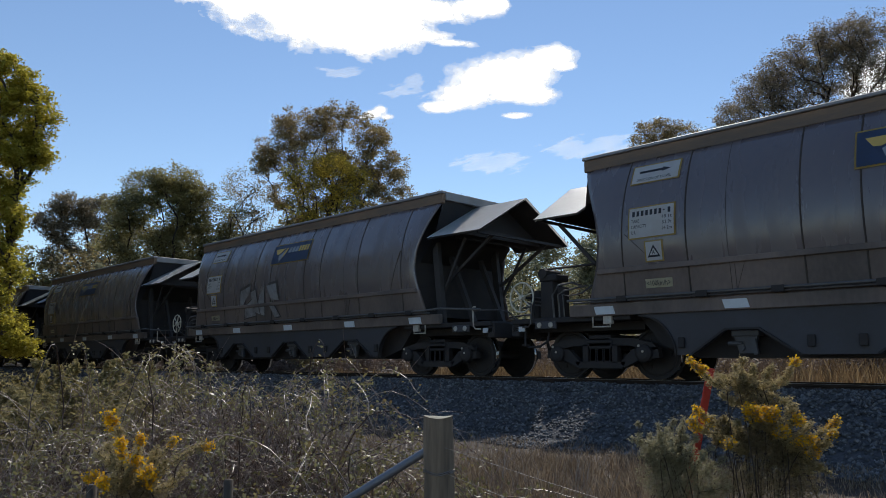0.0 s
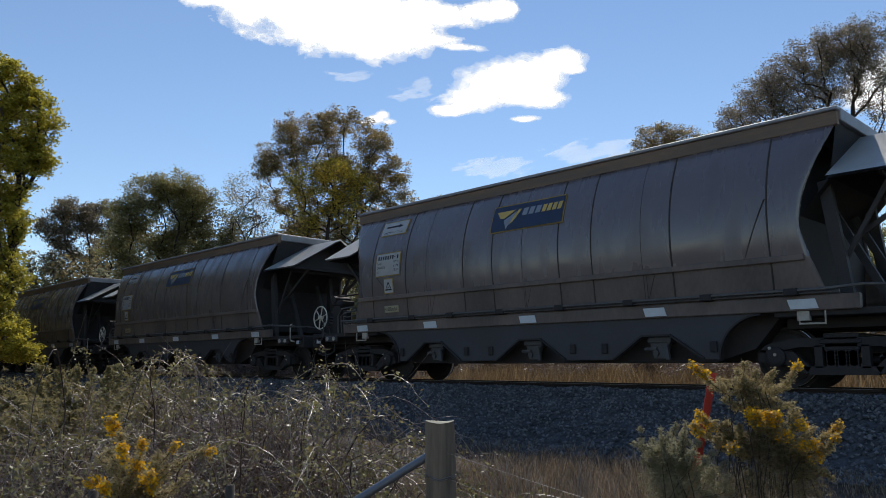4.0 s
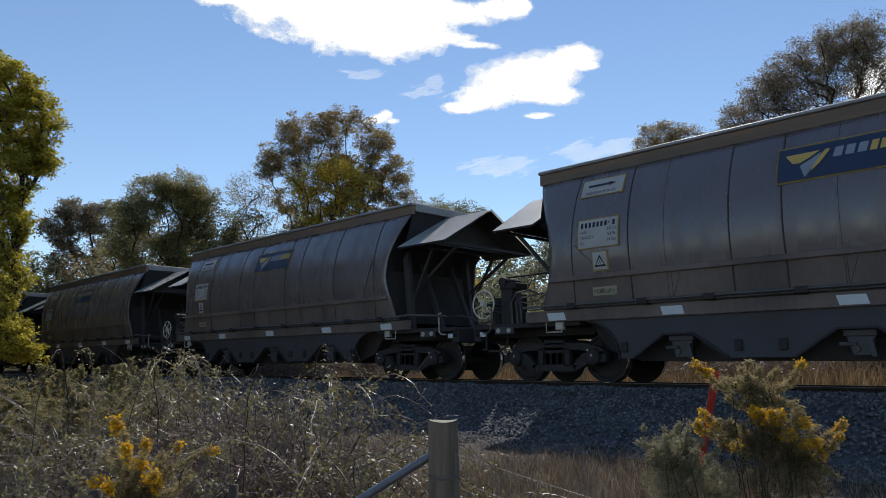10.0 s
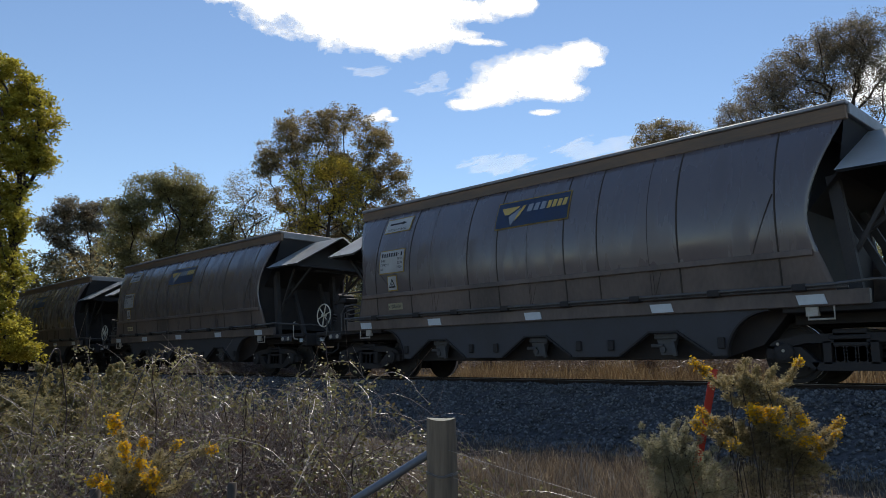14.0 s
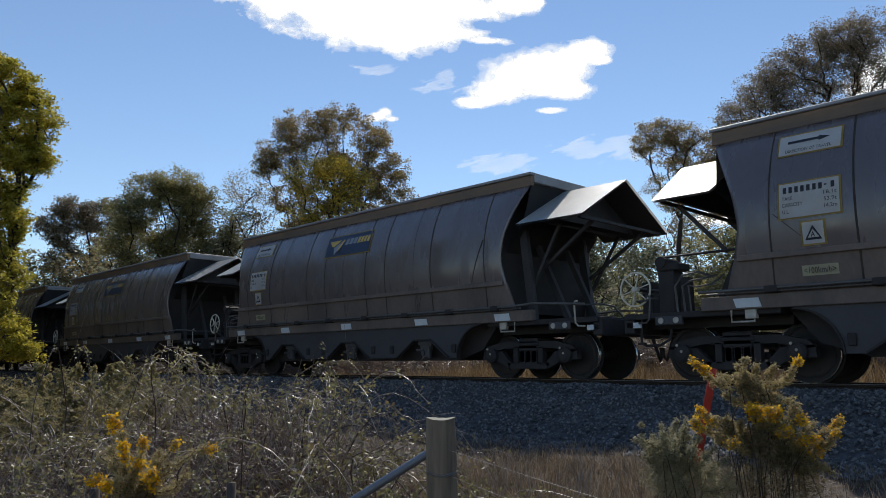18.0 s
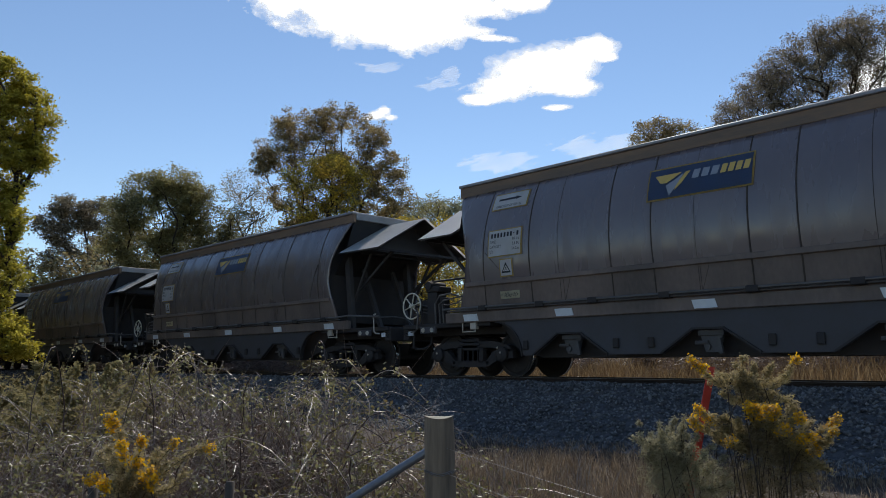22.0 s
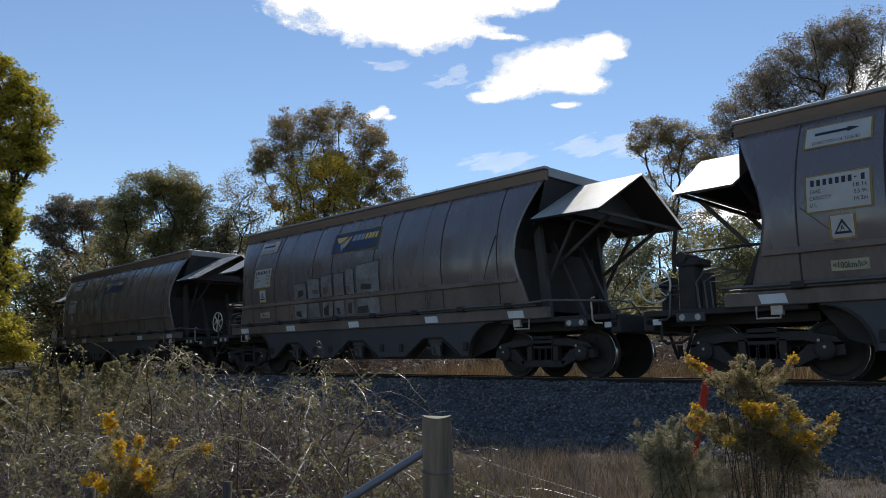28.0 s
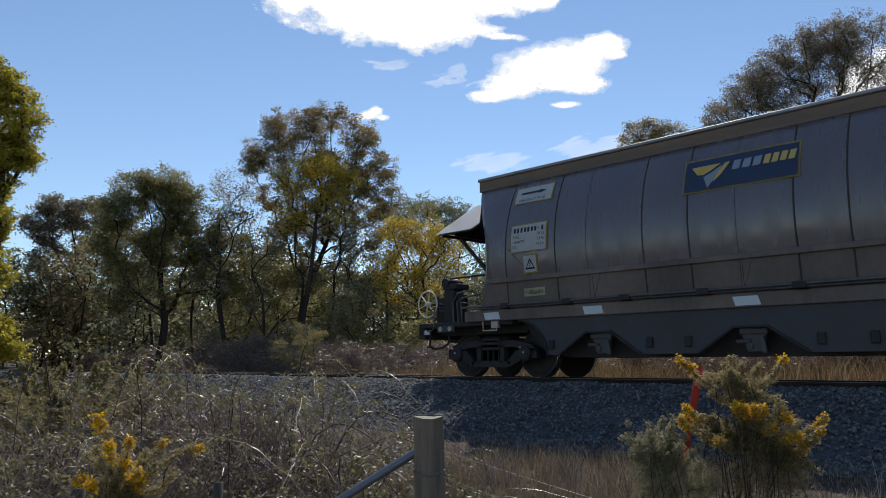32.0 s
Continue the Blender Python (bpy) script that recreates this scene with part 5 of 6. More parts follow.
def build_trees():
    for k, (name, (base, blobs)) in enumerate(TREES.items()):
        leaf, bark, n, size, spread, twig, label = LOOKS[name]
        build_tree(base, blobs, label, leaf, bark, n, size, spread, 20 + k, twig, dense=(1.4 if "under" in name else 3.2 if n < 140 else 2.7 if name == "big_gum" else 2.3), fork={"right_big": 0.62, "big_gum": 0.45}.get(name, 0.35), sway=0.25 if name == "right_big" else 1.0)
    # trees added outside the view to keep sky light off the far wagons
    for k, (x, y, h) in enumerate(((-26.0, 3.2, 8.0), (-34.0, 4.2, 9.0), (-45.0, 6.0, 10.0), (-30.0, -1.0, 10.0), (-24.0, 0.0, 9.0), (-38.0, 0.5, 10.5))):
        blobs = [(0, 0, -0.8 + h * f, 1.7, 1.2, 16) for f in (0.1, 0.27, 0.46, 0.66, 0.86)]
        build_tree((x, y), blobs, "unseen dark green wattle tree added to darken the far wagons", LEAF_DARK, BARK, 90, 0.15, 0.7, 60 + k, 0.016, fork=0.15, group="wattles beside the track")
    # added unseen row of trees, a dark reflection for the far wagon sides
    rng = random.Random(9)
    for k in range(20):
        x, h = -30 - 5.2 * k, rng.uniform(13.0, 15.5) if k > 3 else rng.uniform(9.0, 10.0)
        blobs = [(rng.uniform(-0.6, 0.6), rng.uniform(-0.6, 0.6), -0.8 + h * f, 2.5, 1.6, 14) for f in (0.1, 0.26, 0.44, 0.62, 0.78, 0.92)]
        build_tree((x, min(7.6, -0.24 * x - 3.4)), blobs, "unseen dark green wattle tree added to darken the far wagons", LEAF_DARK, BARK, 40, 0.32, 0.95, 700 + k, 0.016, fork=0.15, group="wattles beside the track")
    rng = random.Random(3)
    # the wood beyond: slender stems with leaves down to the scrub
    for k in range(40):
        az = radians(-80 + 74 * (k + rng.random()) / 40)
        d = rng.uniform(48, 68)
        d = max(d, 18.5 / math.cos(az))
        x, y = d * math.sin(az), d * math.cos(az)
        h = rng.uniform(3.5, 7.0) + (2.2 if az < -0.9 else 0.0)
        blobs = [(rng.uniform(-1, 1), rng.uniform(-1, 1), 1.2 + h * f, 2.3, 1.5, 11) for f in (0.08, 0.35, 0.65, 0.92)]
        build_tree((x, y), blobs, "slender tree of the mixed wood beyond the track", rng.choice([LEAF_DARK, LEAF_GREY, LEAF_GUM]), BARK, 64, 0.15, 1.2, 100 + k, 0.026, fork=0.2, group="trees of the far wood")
    # scrub along the edge of the wood
    for k in range(46):
        x = -58 + 56 * (k + rng.random()) / 46
        y = rng.uniform(20, 30) - 0.05 * x
        h = rng.uniform(1.4, 3.6)
        g = ground_z(x, y)
        blobs = [(0, 0, g + h * 0.4, 1.2, h * 0.35, 10), (rng.uniform(-0.8, 0.8), rng.uniform(-0.8, 0.8), g + h * 0.75, 0.9, h * 0.25, 8)]
        build_tree((x, y), blobs, "leafy scrub bush at the edge of the wood", rng.choice([LEAF_DARK, LEAF_GREY, LEAF_GREY, LEAF_BROWN]), BARK, 100, 0.085, 0.55, 200 + k, 0.012, fork=0.05, category="bush", group="scrub at the wood's edge")
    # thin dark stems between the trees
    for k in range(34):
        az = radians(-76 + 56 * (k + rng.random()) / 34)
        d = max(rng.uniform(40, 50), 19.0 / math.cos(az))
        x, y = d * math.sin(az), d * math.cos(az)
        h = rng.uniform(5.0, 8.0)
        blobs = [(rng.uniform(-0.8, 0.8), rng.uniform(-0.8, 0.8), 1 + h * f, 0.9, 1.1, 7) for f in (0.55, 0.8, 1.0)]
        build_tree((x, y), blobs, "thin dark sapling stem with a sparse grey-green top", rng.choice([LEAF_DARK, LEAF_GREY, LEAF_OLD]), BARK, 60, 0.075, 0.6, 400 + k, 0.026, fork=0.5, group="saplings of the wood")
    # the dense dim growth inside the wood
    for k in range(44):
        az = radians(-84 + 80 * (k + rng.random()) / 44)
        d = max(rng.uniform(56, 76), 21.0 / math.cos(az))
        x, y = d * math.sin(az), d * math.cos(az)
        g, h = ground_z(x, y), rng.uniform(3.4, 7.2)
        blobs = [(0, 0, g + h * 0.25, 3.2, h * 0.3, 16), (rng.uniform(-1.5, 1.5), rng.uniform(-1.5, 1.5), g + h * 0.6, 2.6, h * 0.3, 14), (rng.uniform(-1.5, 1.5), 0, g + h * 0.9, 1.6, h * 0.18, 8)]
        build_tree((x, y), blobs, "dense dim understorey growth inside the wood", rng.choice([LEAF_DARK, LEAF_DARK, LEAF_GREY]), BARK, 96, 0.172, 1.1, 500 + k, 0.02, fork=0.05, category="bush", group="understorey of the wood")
    # brown bramble mounds beside the far rail
    for k in range(34):
        x = -50 + 48 * (k + rng.random()) / 34
        y = rng.uniform(17.2, 20.0)
        h = rng.uniform(1.2, 1.75) + (0.5 if -36 < x < -27 else 0.0)
        g = ground_z(x, y)
        blobs = [(0, 0, g + h * 0.4, 1.3, h * 0.42, 22)]
        build_tree((x, y), blobs, "tangled brown bramble mound beyond the track", MOUND, CANE, 120, 0.11, 0.42, 300 + k, 0.007, fork=0.05, category="bush", group="bramble mounds beyond the track", narrow=0.09)
    build_tree((-24.6, 16.7), [(0, 0, 0.75, 1.0, 0.7, 30), (0.4, 0.2, 1.35, 0.6, 0.4, 14)], "rounded olive gorse bush beside the far rail", LEAF_BROWN, CANE, 160, 0.05, 0.3, 350, 0.008, fork=0.05, category="bush", narrow=0.2)


def grass_field(name, areas, mat, label, seed, width=0.006, lean=0.35):
    """Blades of grass: areas of (x0, x1, y0, y1, count, low, high)."""
    rng = np.random.default_rng(seed)
    vs = []
    for x0, x1, y0, y1, n, lo, hi in areas:
        x, y = rng.uniform(x0, x1, n), rng.uniform(y0, y1, n)
        tuft = rng.integers(0, max(1, n // 14), n)
        tx, ty = rng.uniform(x0, x1, n), rng.uniform(y0, y1, n)
        k = rng.random(n) < 0.75
        x = np.where(k, tx[tuft] + rng.normal(0, 0.06, n), x)
        y = np.where(k, ty[tuft] + rng.normal(0, 0.06, n), y)
        z = np.array([ground_z(a, b) for a, b in zip(x, y)])
        h = rng.uniform(lo, hi, n) * (0.55 + 0.45 * rng.random(n))
        a = rng.uniform(0, 6.28, n)
        l = h * lean * rng.uniform(0.2, 1.3, n)
        dx, dy = np.cos(a) * l, np.sin(a) * l
        w = width * rng.uniform(0.6, 1.5, n)
        b = rng.uniform(0, 6.28, n)
        wx, wy = np.cos(b) * w, np.sin(b) * w
        p0 = np.stack([x - wx, y - wy, z - 0.03], 1)
        p1 = np.stack([x + wx, y + wy, z - 0.03], 1)
        m0 = np.stack([x + dx * 0.35 + wx * 0.7, y + dy * 0.35 + wy * 0.7, z + h * 0.6], 1)
        m1 = np.stack([x + dx * 0.35 - wx * 0.7, y + dy * 0.35 - wy * 0.7, z + h * 0.6], 1)
        t0 = np.stack([x + dx + wx * 0.15, y + dy + wy * 0.15, z + h], 1)
        t1 = np.stack([x + dx - wx * 0.15, y + dy - wy * 0.15, z + h], 1)
        vs.append(np.stack([p0, p1, m0, m1, t0, t1], 1).reshape(-1, 3))
    v = np.concatenate(vs)
    n = len(v) // 6
    q = np.array([(0, 1, 2, 3), (3, 2, 4, 5)])
    f = (q[None] + (np.arange(n) * 6)[:, None, None]).reshape(-1, 4)
    ob = new(name, raw_mesh(name, v, f, mat))
    tagged(ob, label, "grass", kind="stuff")


def build_gorse(base, az, label, needle, seed, plumes, masses=(), needle_size=0.013, density=3600, dark=None):
    """A gorse bush seen from azimuth az. plumes: (u0, z0, u1, z1, thickness, flowering) in metres to the right and above the ground;
    masses: (u, z, ru, rz, needles) of its dense inside."""
    rng = np.random.default_rng(seed)
    right = np.array((math.cos(radians(-az)), -math.sin(radians(az)), 0.0))
    away = np.array((math.sin(radians(az)), math.cos(radians(az)), 0.0))
    up = np.array((0, 0, 1.0))
    wood, needles, blooms, inner = [], [], [], []
    for u0, z0, u1, z1, th, fl in plumes:
        d0, d1 = rng.uniform(-0.12, 0.12), (rng.uniform(-0.22, 0.22) if not fl else rng.uniform(-0.34, -0.16))
        p, q = right * u0 + up * z0 + away * d0, right * u1 + up * z1 + away * d1
        t = np.linspace(0, 1, 10)[:, None]
        L = np.linalg.norm(q - p)
        spine = p + (q - p) * t + rng.normal(size=3) * 0.08 * L * np.sin(t * 3.1)
        root = right * (u0 * 0.3) + away * (d0 * 0.5)
        t5 = np.linspace(0, 0.9, 5)[:, None]
        sag = (right * rng.normal() + away * rng.normal()) * 0.09 * np.sin(t5 * 3.1)
        wood.append((np.concatenate([root + (spine[0] - root) * t5 + sag, spine]), np.concatenate([np.linspace(0.0045, 0.0028, 5), np.linspace(0.0028, 0.0012, 10)])))
        for k in range(int(L / 0.028) + 3):
            f = (k + rng.random()) / (int(L / 0.028) + 3)
            st = spine[min(9, int(f * 9.99))]
            d = rng.normal(size=3) + (q - p) / L * 1.1 + up * 0.4
            e = st + d / np.linalg.norm(d) * th * rng.uniform(0.6, 1.5) * (1.15 - 0.5 * f)
            wood.append((st + (e - st) * np.linspace(0, 1, 3)[:, None], np.array((0.0025, 0.002, 0.001))))
            m = int(density * th * 0.45)
            needles.append(st + (e - st) * rng.random((m, 1)) + rng.normal(size=(m, 3)) * 0.011)
            if fl and f > 1 - fl and rng.random() < 0.85:
                m = int(rng.integers(30, 60))
                blooms.append(e + rng.normal(size=(m, 3)) * 0.013 - (e - st) * rng.uniform(0, 0.6, (m, 1)))
        if fl:
            blooms.append(q + rng.normal(size=(int(80 * fl) + 20, 3)) * th * 0.35)
    for u, z, ru, rz, n in masses:
        c = rng.normal(size=(n, 3))
        c *= rng.random((n, 1)) ** 0.36 / np.linalg.norm(c, axis=1, keepdims=True)
        lump = 1 + 0.25 * np.array([noise.noise((a * 3 + seed, b * 3, d * 3)) for a, b, d in c])[:, None]
        c = c * lump
        inner.append(right * (u + c[:, :1] * ru) + up * (z + c[:, 2:] * rz) + away * (c[:, 1:2] * ru * 0.8))
    bush = new("gorse_bush")
    bush.location = (base[0], base[1], ground_z(*base))
    tagged(bush, label, "bush")
    v, f = tubes_mesh(wood, 5)
    tagged(part("stem", raw_mesh("stem", v, f, BARK), None, bush), kind="stuff")
    v, f = leaf_quads(np.concatenate(needles), needle_size, rng, 0, 0.3)
    tagged(part("foliage", raw_mesh("foliage", v, f, needle), None, bush), kind="stuff")
    # where dark is given, the inside gets its shade from that colour
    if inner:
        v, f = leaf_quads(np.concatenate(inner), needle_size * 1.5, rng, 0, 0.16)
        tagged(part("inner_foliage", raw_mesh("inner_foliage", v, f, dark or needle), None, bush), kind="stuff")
    if blooms:
        v, f = leaf_quads(np.concatenate(blooms), 0.0075, rng, 0, 0.8)
        tagged(part("blossom", raw_mesh("blossom", v, f, FLOWER), None, bush, "bright golden-yellow gorse flowers"), kind="stuff")
    return bush


def build_brambles():
    """A tangle of arching bramble canes with small leaves; a few dead pale ones."""
    rng = np.random.default_rng(12)
    lots = [  # x, y of the crown of the tangle, its spread, its height, canes, name
        (-6.2, 3.2, 1.15, 1.45, 120), (-5.0, 3.3, 0.85, 1.2, 100), (-6.9, 2.1, 0.8, 1.0, 80), (-4.2, 3.1, 0.55, 0.95, 70), (-5.5, 2.1, 1.0, 1.0, 100), (-4.3, 1.9, 0.6, 0.75, 60), (-8.6, 4.4, 1.3, 1.15, 70), (-3.5, 3.4, 0.5, 0.7, 40), (-2.75, 3.5, 0.42, 0.5, 22), (-2.1, 3.6, 0.36, 0.34, 12)]
    for cx, cy, sp, h, n in lots:
        canes, pale, leaves = [], [], []
        z0 = ground_z(cx, cy)
        o = np.array((cx, cy, z0))
        for i in range(n):
            s = np.array((rng.normal() * sp * 0.5, rng.normal() * sp * 0.4, 0.0))
            s[2] = ground_z(cx + s[0], cy + s[1]) - z0
            a = rng.uniform(0, 6.28)
            L = rng.uniform(0.5, 1.5) * sp
            e = s + np.array((math.cos(a) * L, math.sin(a) * L, 0))
            e[2] = rng.uniform(0.0, 0.55) * h
            t = np.linspace(0, 1, 12)[:, None]
            top = h * (rng.uniform(0.85, 1.12) if i % 6 == 0 else rng.uniform(0.4, 0.95))
            p = s + (e - s) * t
            p[:, 2:] = s[2] + (e[2] - s[2]) * t + (top - e[2] * 0.5) * np.sin(np.clip(t, 0, 1) * math.pi) ** 0.8
            p += np.cumsum(rng.normal(size=(12, 3)) * 0.018, 0)
            r0 = rng.uniform(0.0028, 0.0055)
            (pale if rng.random() < 0.04 else canes).append((p, np.linspace(r0, r0 * 0.4, 12)))
            for k in range(2):
                j = rng.integers(3, 11)
                q = p[j] + np.linspace(0, 1, 5)[:, None] * (rng.normal(size=3) * 0.2 + np.array((0, 0, 0.08)))
                q += np.linspace(0, 1, 5)[:, None] ** 2 * rng.normal(size=3) * 0.1
                canes.append((q, np.linspace(0.002, 0.001, 5)))
            m = rng.integers(60, 110) if i % 6 == 0 else rng.integers(2, 14)
            j = rng.uniform(3, 10.99, m)
            i0 = j.astype(int)
            leaves.append(p[i0] + (p[i0 + 1] - p[i0]) * (j - i0)[:, None] + rng.normal(size=(m, 3)) * 0.02)
        for i in range(7):  # long leafy canes that arch over the top
            a = rng.uniform(-0.9, 0.9) + (0 if rng.random() < 0.6 else math.pi)
            s = np.array((rng.normal() * sp * 0.4, rng.normal() * sp * 0.3, h * 0.5))
            t = np.linspace(0, 1, 16)[:, None]
            L = rng.uniform(0.8, 1.5)
            p = s + np.array((math.cos(a) * L, math.sin(a) * L, 0)) * t
            p[:, 2:] += (h * rng.uniform(0.5, 0.68)) * np.sin(t * math.pi * rng.uniform(0.75, 0.95)) ** 0.75
            p += np.cumsum(rng.normal(size=(16, 3)) * 0.01, 0)
            canes.append((p, np.linspace(0.005, 0.0022, 16)))
            m = 70
            j = rng.uniform(2, 14.99, m)
            i0 = j.astype(int)
            leaves.append(p[i0] + (p[i0 + 1] - p[i0]) * (j - i0)[:, None] + rng.normal(size=(m, 3)) * 0.022)
        dark = []
        for i in range(int(9 * sp) + 3):  # thick old canes that stand up and bend right over
            s = np.array((rng.normal() * sp * 0.6, rng.normal() * sp * 0.4, 0.0))
            a, L = rng.uniform(0, 6.28), rng.uniform(0.5, 1.3)
            t = np.linspace(0, 1, 18)[:, None]
            p = s + np.array((math.cos(a) * L, math.sin(a) * L * 0.7, 0)) * t ** 1.3
            p[:, 2:] += h * rng.uniform(0.75, 1.12) * np.sin(t * math.pi * rng.uniform(0.7, 0.98)) ** 0.7
            p += np.cumsum(rng.normal(size=(18, 3)) * 0.008, 0)
            r0 = rng.uniform(0.0045, 0.0075)
            dark.append((p, np.linspace(r0, r0 * 0.45, 18)))
            j = rng.integers(6, 16, 9)
            leaves.append(p[j] + rng.normal(size=(9, 3)) * 0.03)
        q = rng.normal(size=(int(7500 * sp), 3))
        q *= rng.random((len(q), 1)) ** 0.4 / np.linalg.norm(q, axis=1, keepdims=True)
        mass = np.stack([q[:, 0] * sp * 1.15, q[:, 1] * sp, h * 0.36 + q[:, 2] * h * 0.42], 1)
        b = new("bramble")
        b.location = o
        tagged(b, "tangled arching bramble with thorny bare canes and few leaves", "bramble", "brambles of the thicket")
        v, f = leaf_quads(mass, 0.06, rng, -0.1, 0.035, 0.7)
        tagged(part("twig_mass", raw_mesh("twig_mass", v, f, TWIG), None, b, "dense dark dead twigs"), kind="stuff")
        v, f = leaf_quads(mass[::3] * np.array((1, 1, 0.9)) + rng.normal(size=mass[::3].shape) * 0.05, 0.02, rng, 0.1, 0.5)
        tagged(part("dead_foliage", raw_mesh("dead_foliage", v, f, THICKET), None, b), kind="stuff")
        v, f = tubes_mesh(canes, 4)
        tagged(part("cane_tangle", raw_mesh("cane_tangle", v, f, CANE), None, b), kind="stuff")
        v, f = tubes_mesh(dark, 5)
        tagged(part("old_cane", raw_mesh("old_cane", v, f, CANE_DARK), None, b, "thick dark arching canes"), kind="stuff")
        if pale:
            v, f = tubes_mesh(pale, 4)
            tagged(part("dead_cane_tangle", raw_mesh("dead_cane_tangle", v, f, CANE_PALE), None, b, "dead silvery canes"), kind="stuff")
        v, f = leaf_quads(np.concatenate(leaves), 0.014, rng, 0.1, 0.6)
        tagged(part("foliage", raw_mesh("foliage", v, f, LEAF_BRAMBLE), None, b), kind="stuff")


def build_fence():
    base = (-2.81, 2.7)
    z0 = ground_z(*base)
    post = new("fence_post")
    post.location = (*base, z0)
    h = 0.0 - z0
    tagged(post, "thick round weathered grey-green timber fence post", "post", "fence posts")
    bm = bmesh.new()
    n, rows = 24, 14
    rings = []
    for j in range(rows + 1):
        z = -0.3 + (h + 0.3) * j / rows
        rings.append([])
        for k in range(n):
            a = k * math.tau / n
            r = 0.076 + 0.003 * noise.noise((math.cos(a) * 2, math.sin(a) * 2, z * 1.5)) - (0.004 if j == rows else 0)
            rings[-1].append(bm.verts.new((r * math.cos(a) - 0.035 * (z - h) / h, r * math.sin(a), z + (0.006 * math.sin(a * 2) if j == rows else 0))))
    for s, e in zip(rings, rings[1:]):
        for k in range(n):
            bm.faces.new((s[k], s[(k + 1) % n], e[(k + 1) % n], e[k]))
    smooth(part("timber", bm, POSTWOOD, post))
    bm = bmesh.new()
    bm.faces.new([bm.verts.new((0.073 * math.cos(k * math.tau / n), 0.073 * math.sin(k * math.tau / n), h + 0.006 * math.sin(2 * k * math.tau / n) + 0.002)) for k in range(n)])
    bmesh.ops.solidify(bm, geom=bm.faces[:], thickness=0.004)
    part("end_grain", bm, POSTEND, post, "pale sawn end grain")
    bm = bmesh.new()
    for z in (h - 0.26, h - 0.268, h - 0.46):
        tube(bm, [(0.08 * math.cos(k * math.tau / 20) + 0.035 * (h - z) / h, 0.08 * math.sin(k * math.tau / 20), z + 0.008 * math.sin(k)) for k in range(21)], 0.0022, 5)
    part("wire_wrap", bm, WIRE, post, "twisted fence wire round the post")
    strut = new("fence_stay")
    strut.location = (*base, z0)
    tagged(strut, "grey galvanised steel stay pipe leaning on the post", "stay pipe")
    bm = bmesh.new()
    tube(bm, [(-0.055, -0.03, h - 0.17), (-1.1, -0.86, h - 0.99)], 0.021, 14)
    part("pipe", bm, STRUT, strut)
    # wires towards further posts
    for k, (dz, r) in enumerate(((-0.26, 0.0011), (-0.46, 0.0011), (-0.14, 0.001))):
        for far in ((-4.9, 3.4), (1.2, 1.4)):
            bm = bmesh.new()
            p, q = Vector((base[0], base[1], dz)), Vector((far[0], far[1], dz - 0.05))
            tube(bm, [p.lerp(q, i / 10) - Vector((0, 0, 0.05 * math.sin(math.pi * i / 10))) for i in range(11)], r, 4)
            tagged(part("fence_wire", bm, WIRE), "thin slack rusty fence wire", "wire", "fence wires")
    for x, y, top in ((-4.23, 1.54, -0.37), (-3.96, 2.18, -0.38)):
        z = ground_z(x, y)
        bm = bmesh.new()
        tube(bm, [(0, 0, -0.2), (0.01, 0, (top - z) * 0.5), (0, 0.01, top - z)], 0.026, 10)
        ob = smooth(part("fence_post", bm, STAKEWOOD))
        ob.location = (x, y, z)
        tagged(ob, "thin grey fence post lost in brambles", "post", "fence posts")
    # red marker stake
    st = new("marker_stake")
    st.location = (-2.79, 4.93, ground_z(-2.79, 4.93))
    tagged(st, "leaning orange-red plastic marker stake beside the gorse", "stake")
    bm = bmesh.new()
    hz = 0.24 - st.location.z
    beam(bm, (-0.02, -0.02, -0.1), (0.22, 0.22, hz), 0.055, 0.012, (-0.72, 0.69, 0))
    bmesh.ops.bevel(bm, geom=bm.edges[:], offset=0.003, segments=1, affect="EDGES")
    part("blade", bm, STAKE, st)


# ---- clouds ----
def cloud_material(name, strength, density, scale):
    m = bpy.data.materials.new(name)
    m.use_nodes = True
    n, link = m.node_tree.nodes, m.node_tree.links.new
    n.remove(n["Principled BSDF"])
    em, tr, mx = n.new("ShaderNodeEmission"), n.new("ShaderNodeBsdfTransparent"), n.new("ShaderNodeMixShader")
    em.inputs[0].default_value, em.inputs[1].default_value = (0.97, 0.985, 1.0, 1), strength
    tex, no, mr = n.new("ShaderNodeTexCoord"), n.new("ShaderNodeTexNoise"), n.new("ShaderNodeMapRange")
    no.inputs["Scale"].default_value, no.inputs["Detail"].default_value = scale, 8
    link(tex.outputs["Object"], no.inputs[0])
    link(no.outputs[0], mr.inputs[0])
    mr.inputs[1].default_value, mr.inputs[2].default_value = 0.3, 0.7
    mr.inputs[3].default_value, mr.inputs[4].default_value = density * 0.45, density
    link(mr.outputs[0], mx.inputs[0])
    link(tr.outputs[0], mx.inputs[1])
    link(em.outputs[0], mx.inputs[2])
    link(mx.outputs[0], n["Material Output"].inputs[0])
    return m


CLOUD_CORE = cloud_material("cloud_core", 1.08, 1.0, 0.02)
CLOUD_CORE.node_tree.nodes["Map Range"].inputs[3].default_value = 1.0
CLOUD_RIM = cloud_material("cloud_rim", 1.02, 0.42, 0.03)
CLOUD_VEIL = cloud_material("cloud_veil", 1.0, 0.2, 0.03)
CLOUD_WISP = cloud_material("cloud_wisp", 1.0, 0.11, 0.03)
SKY_R = 1500.0


def sky_pose(az, slope):
    """A pose on the far sky, facing the eye: azimuth from +y in degrees, and height over distance."""
    a = radians(az)
    p = Vector((math.sin(a), math.cos(a), slope)).normalized() * SKY_R
    return look(p, p * 2)


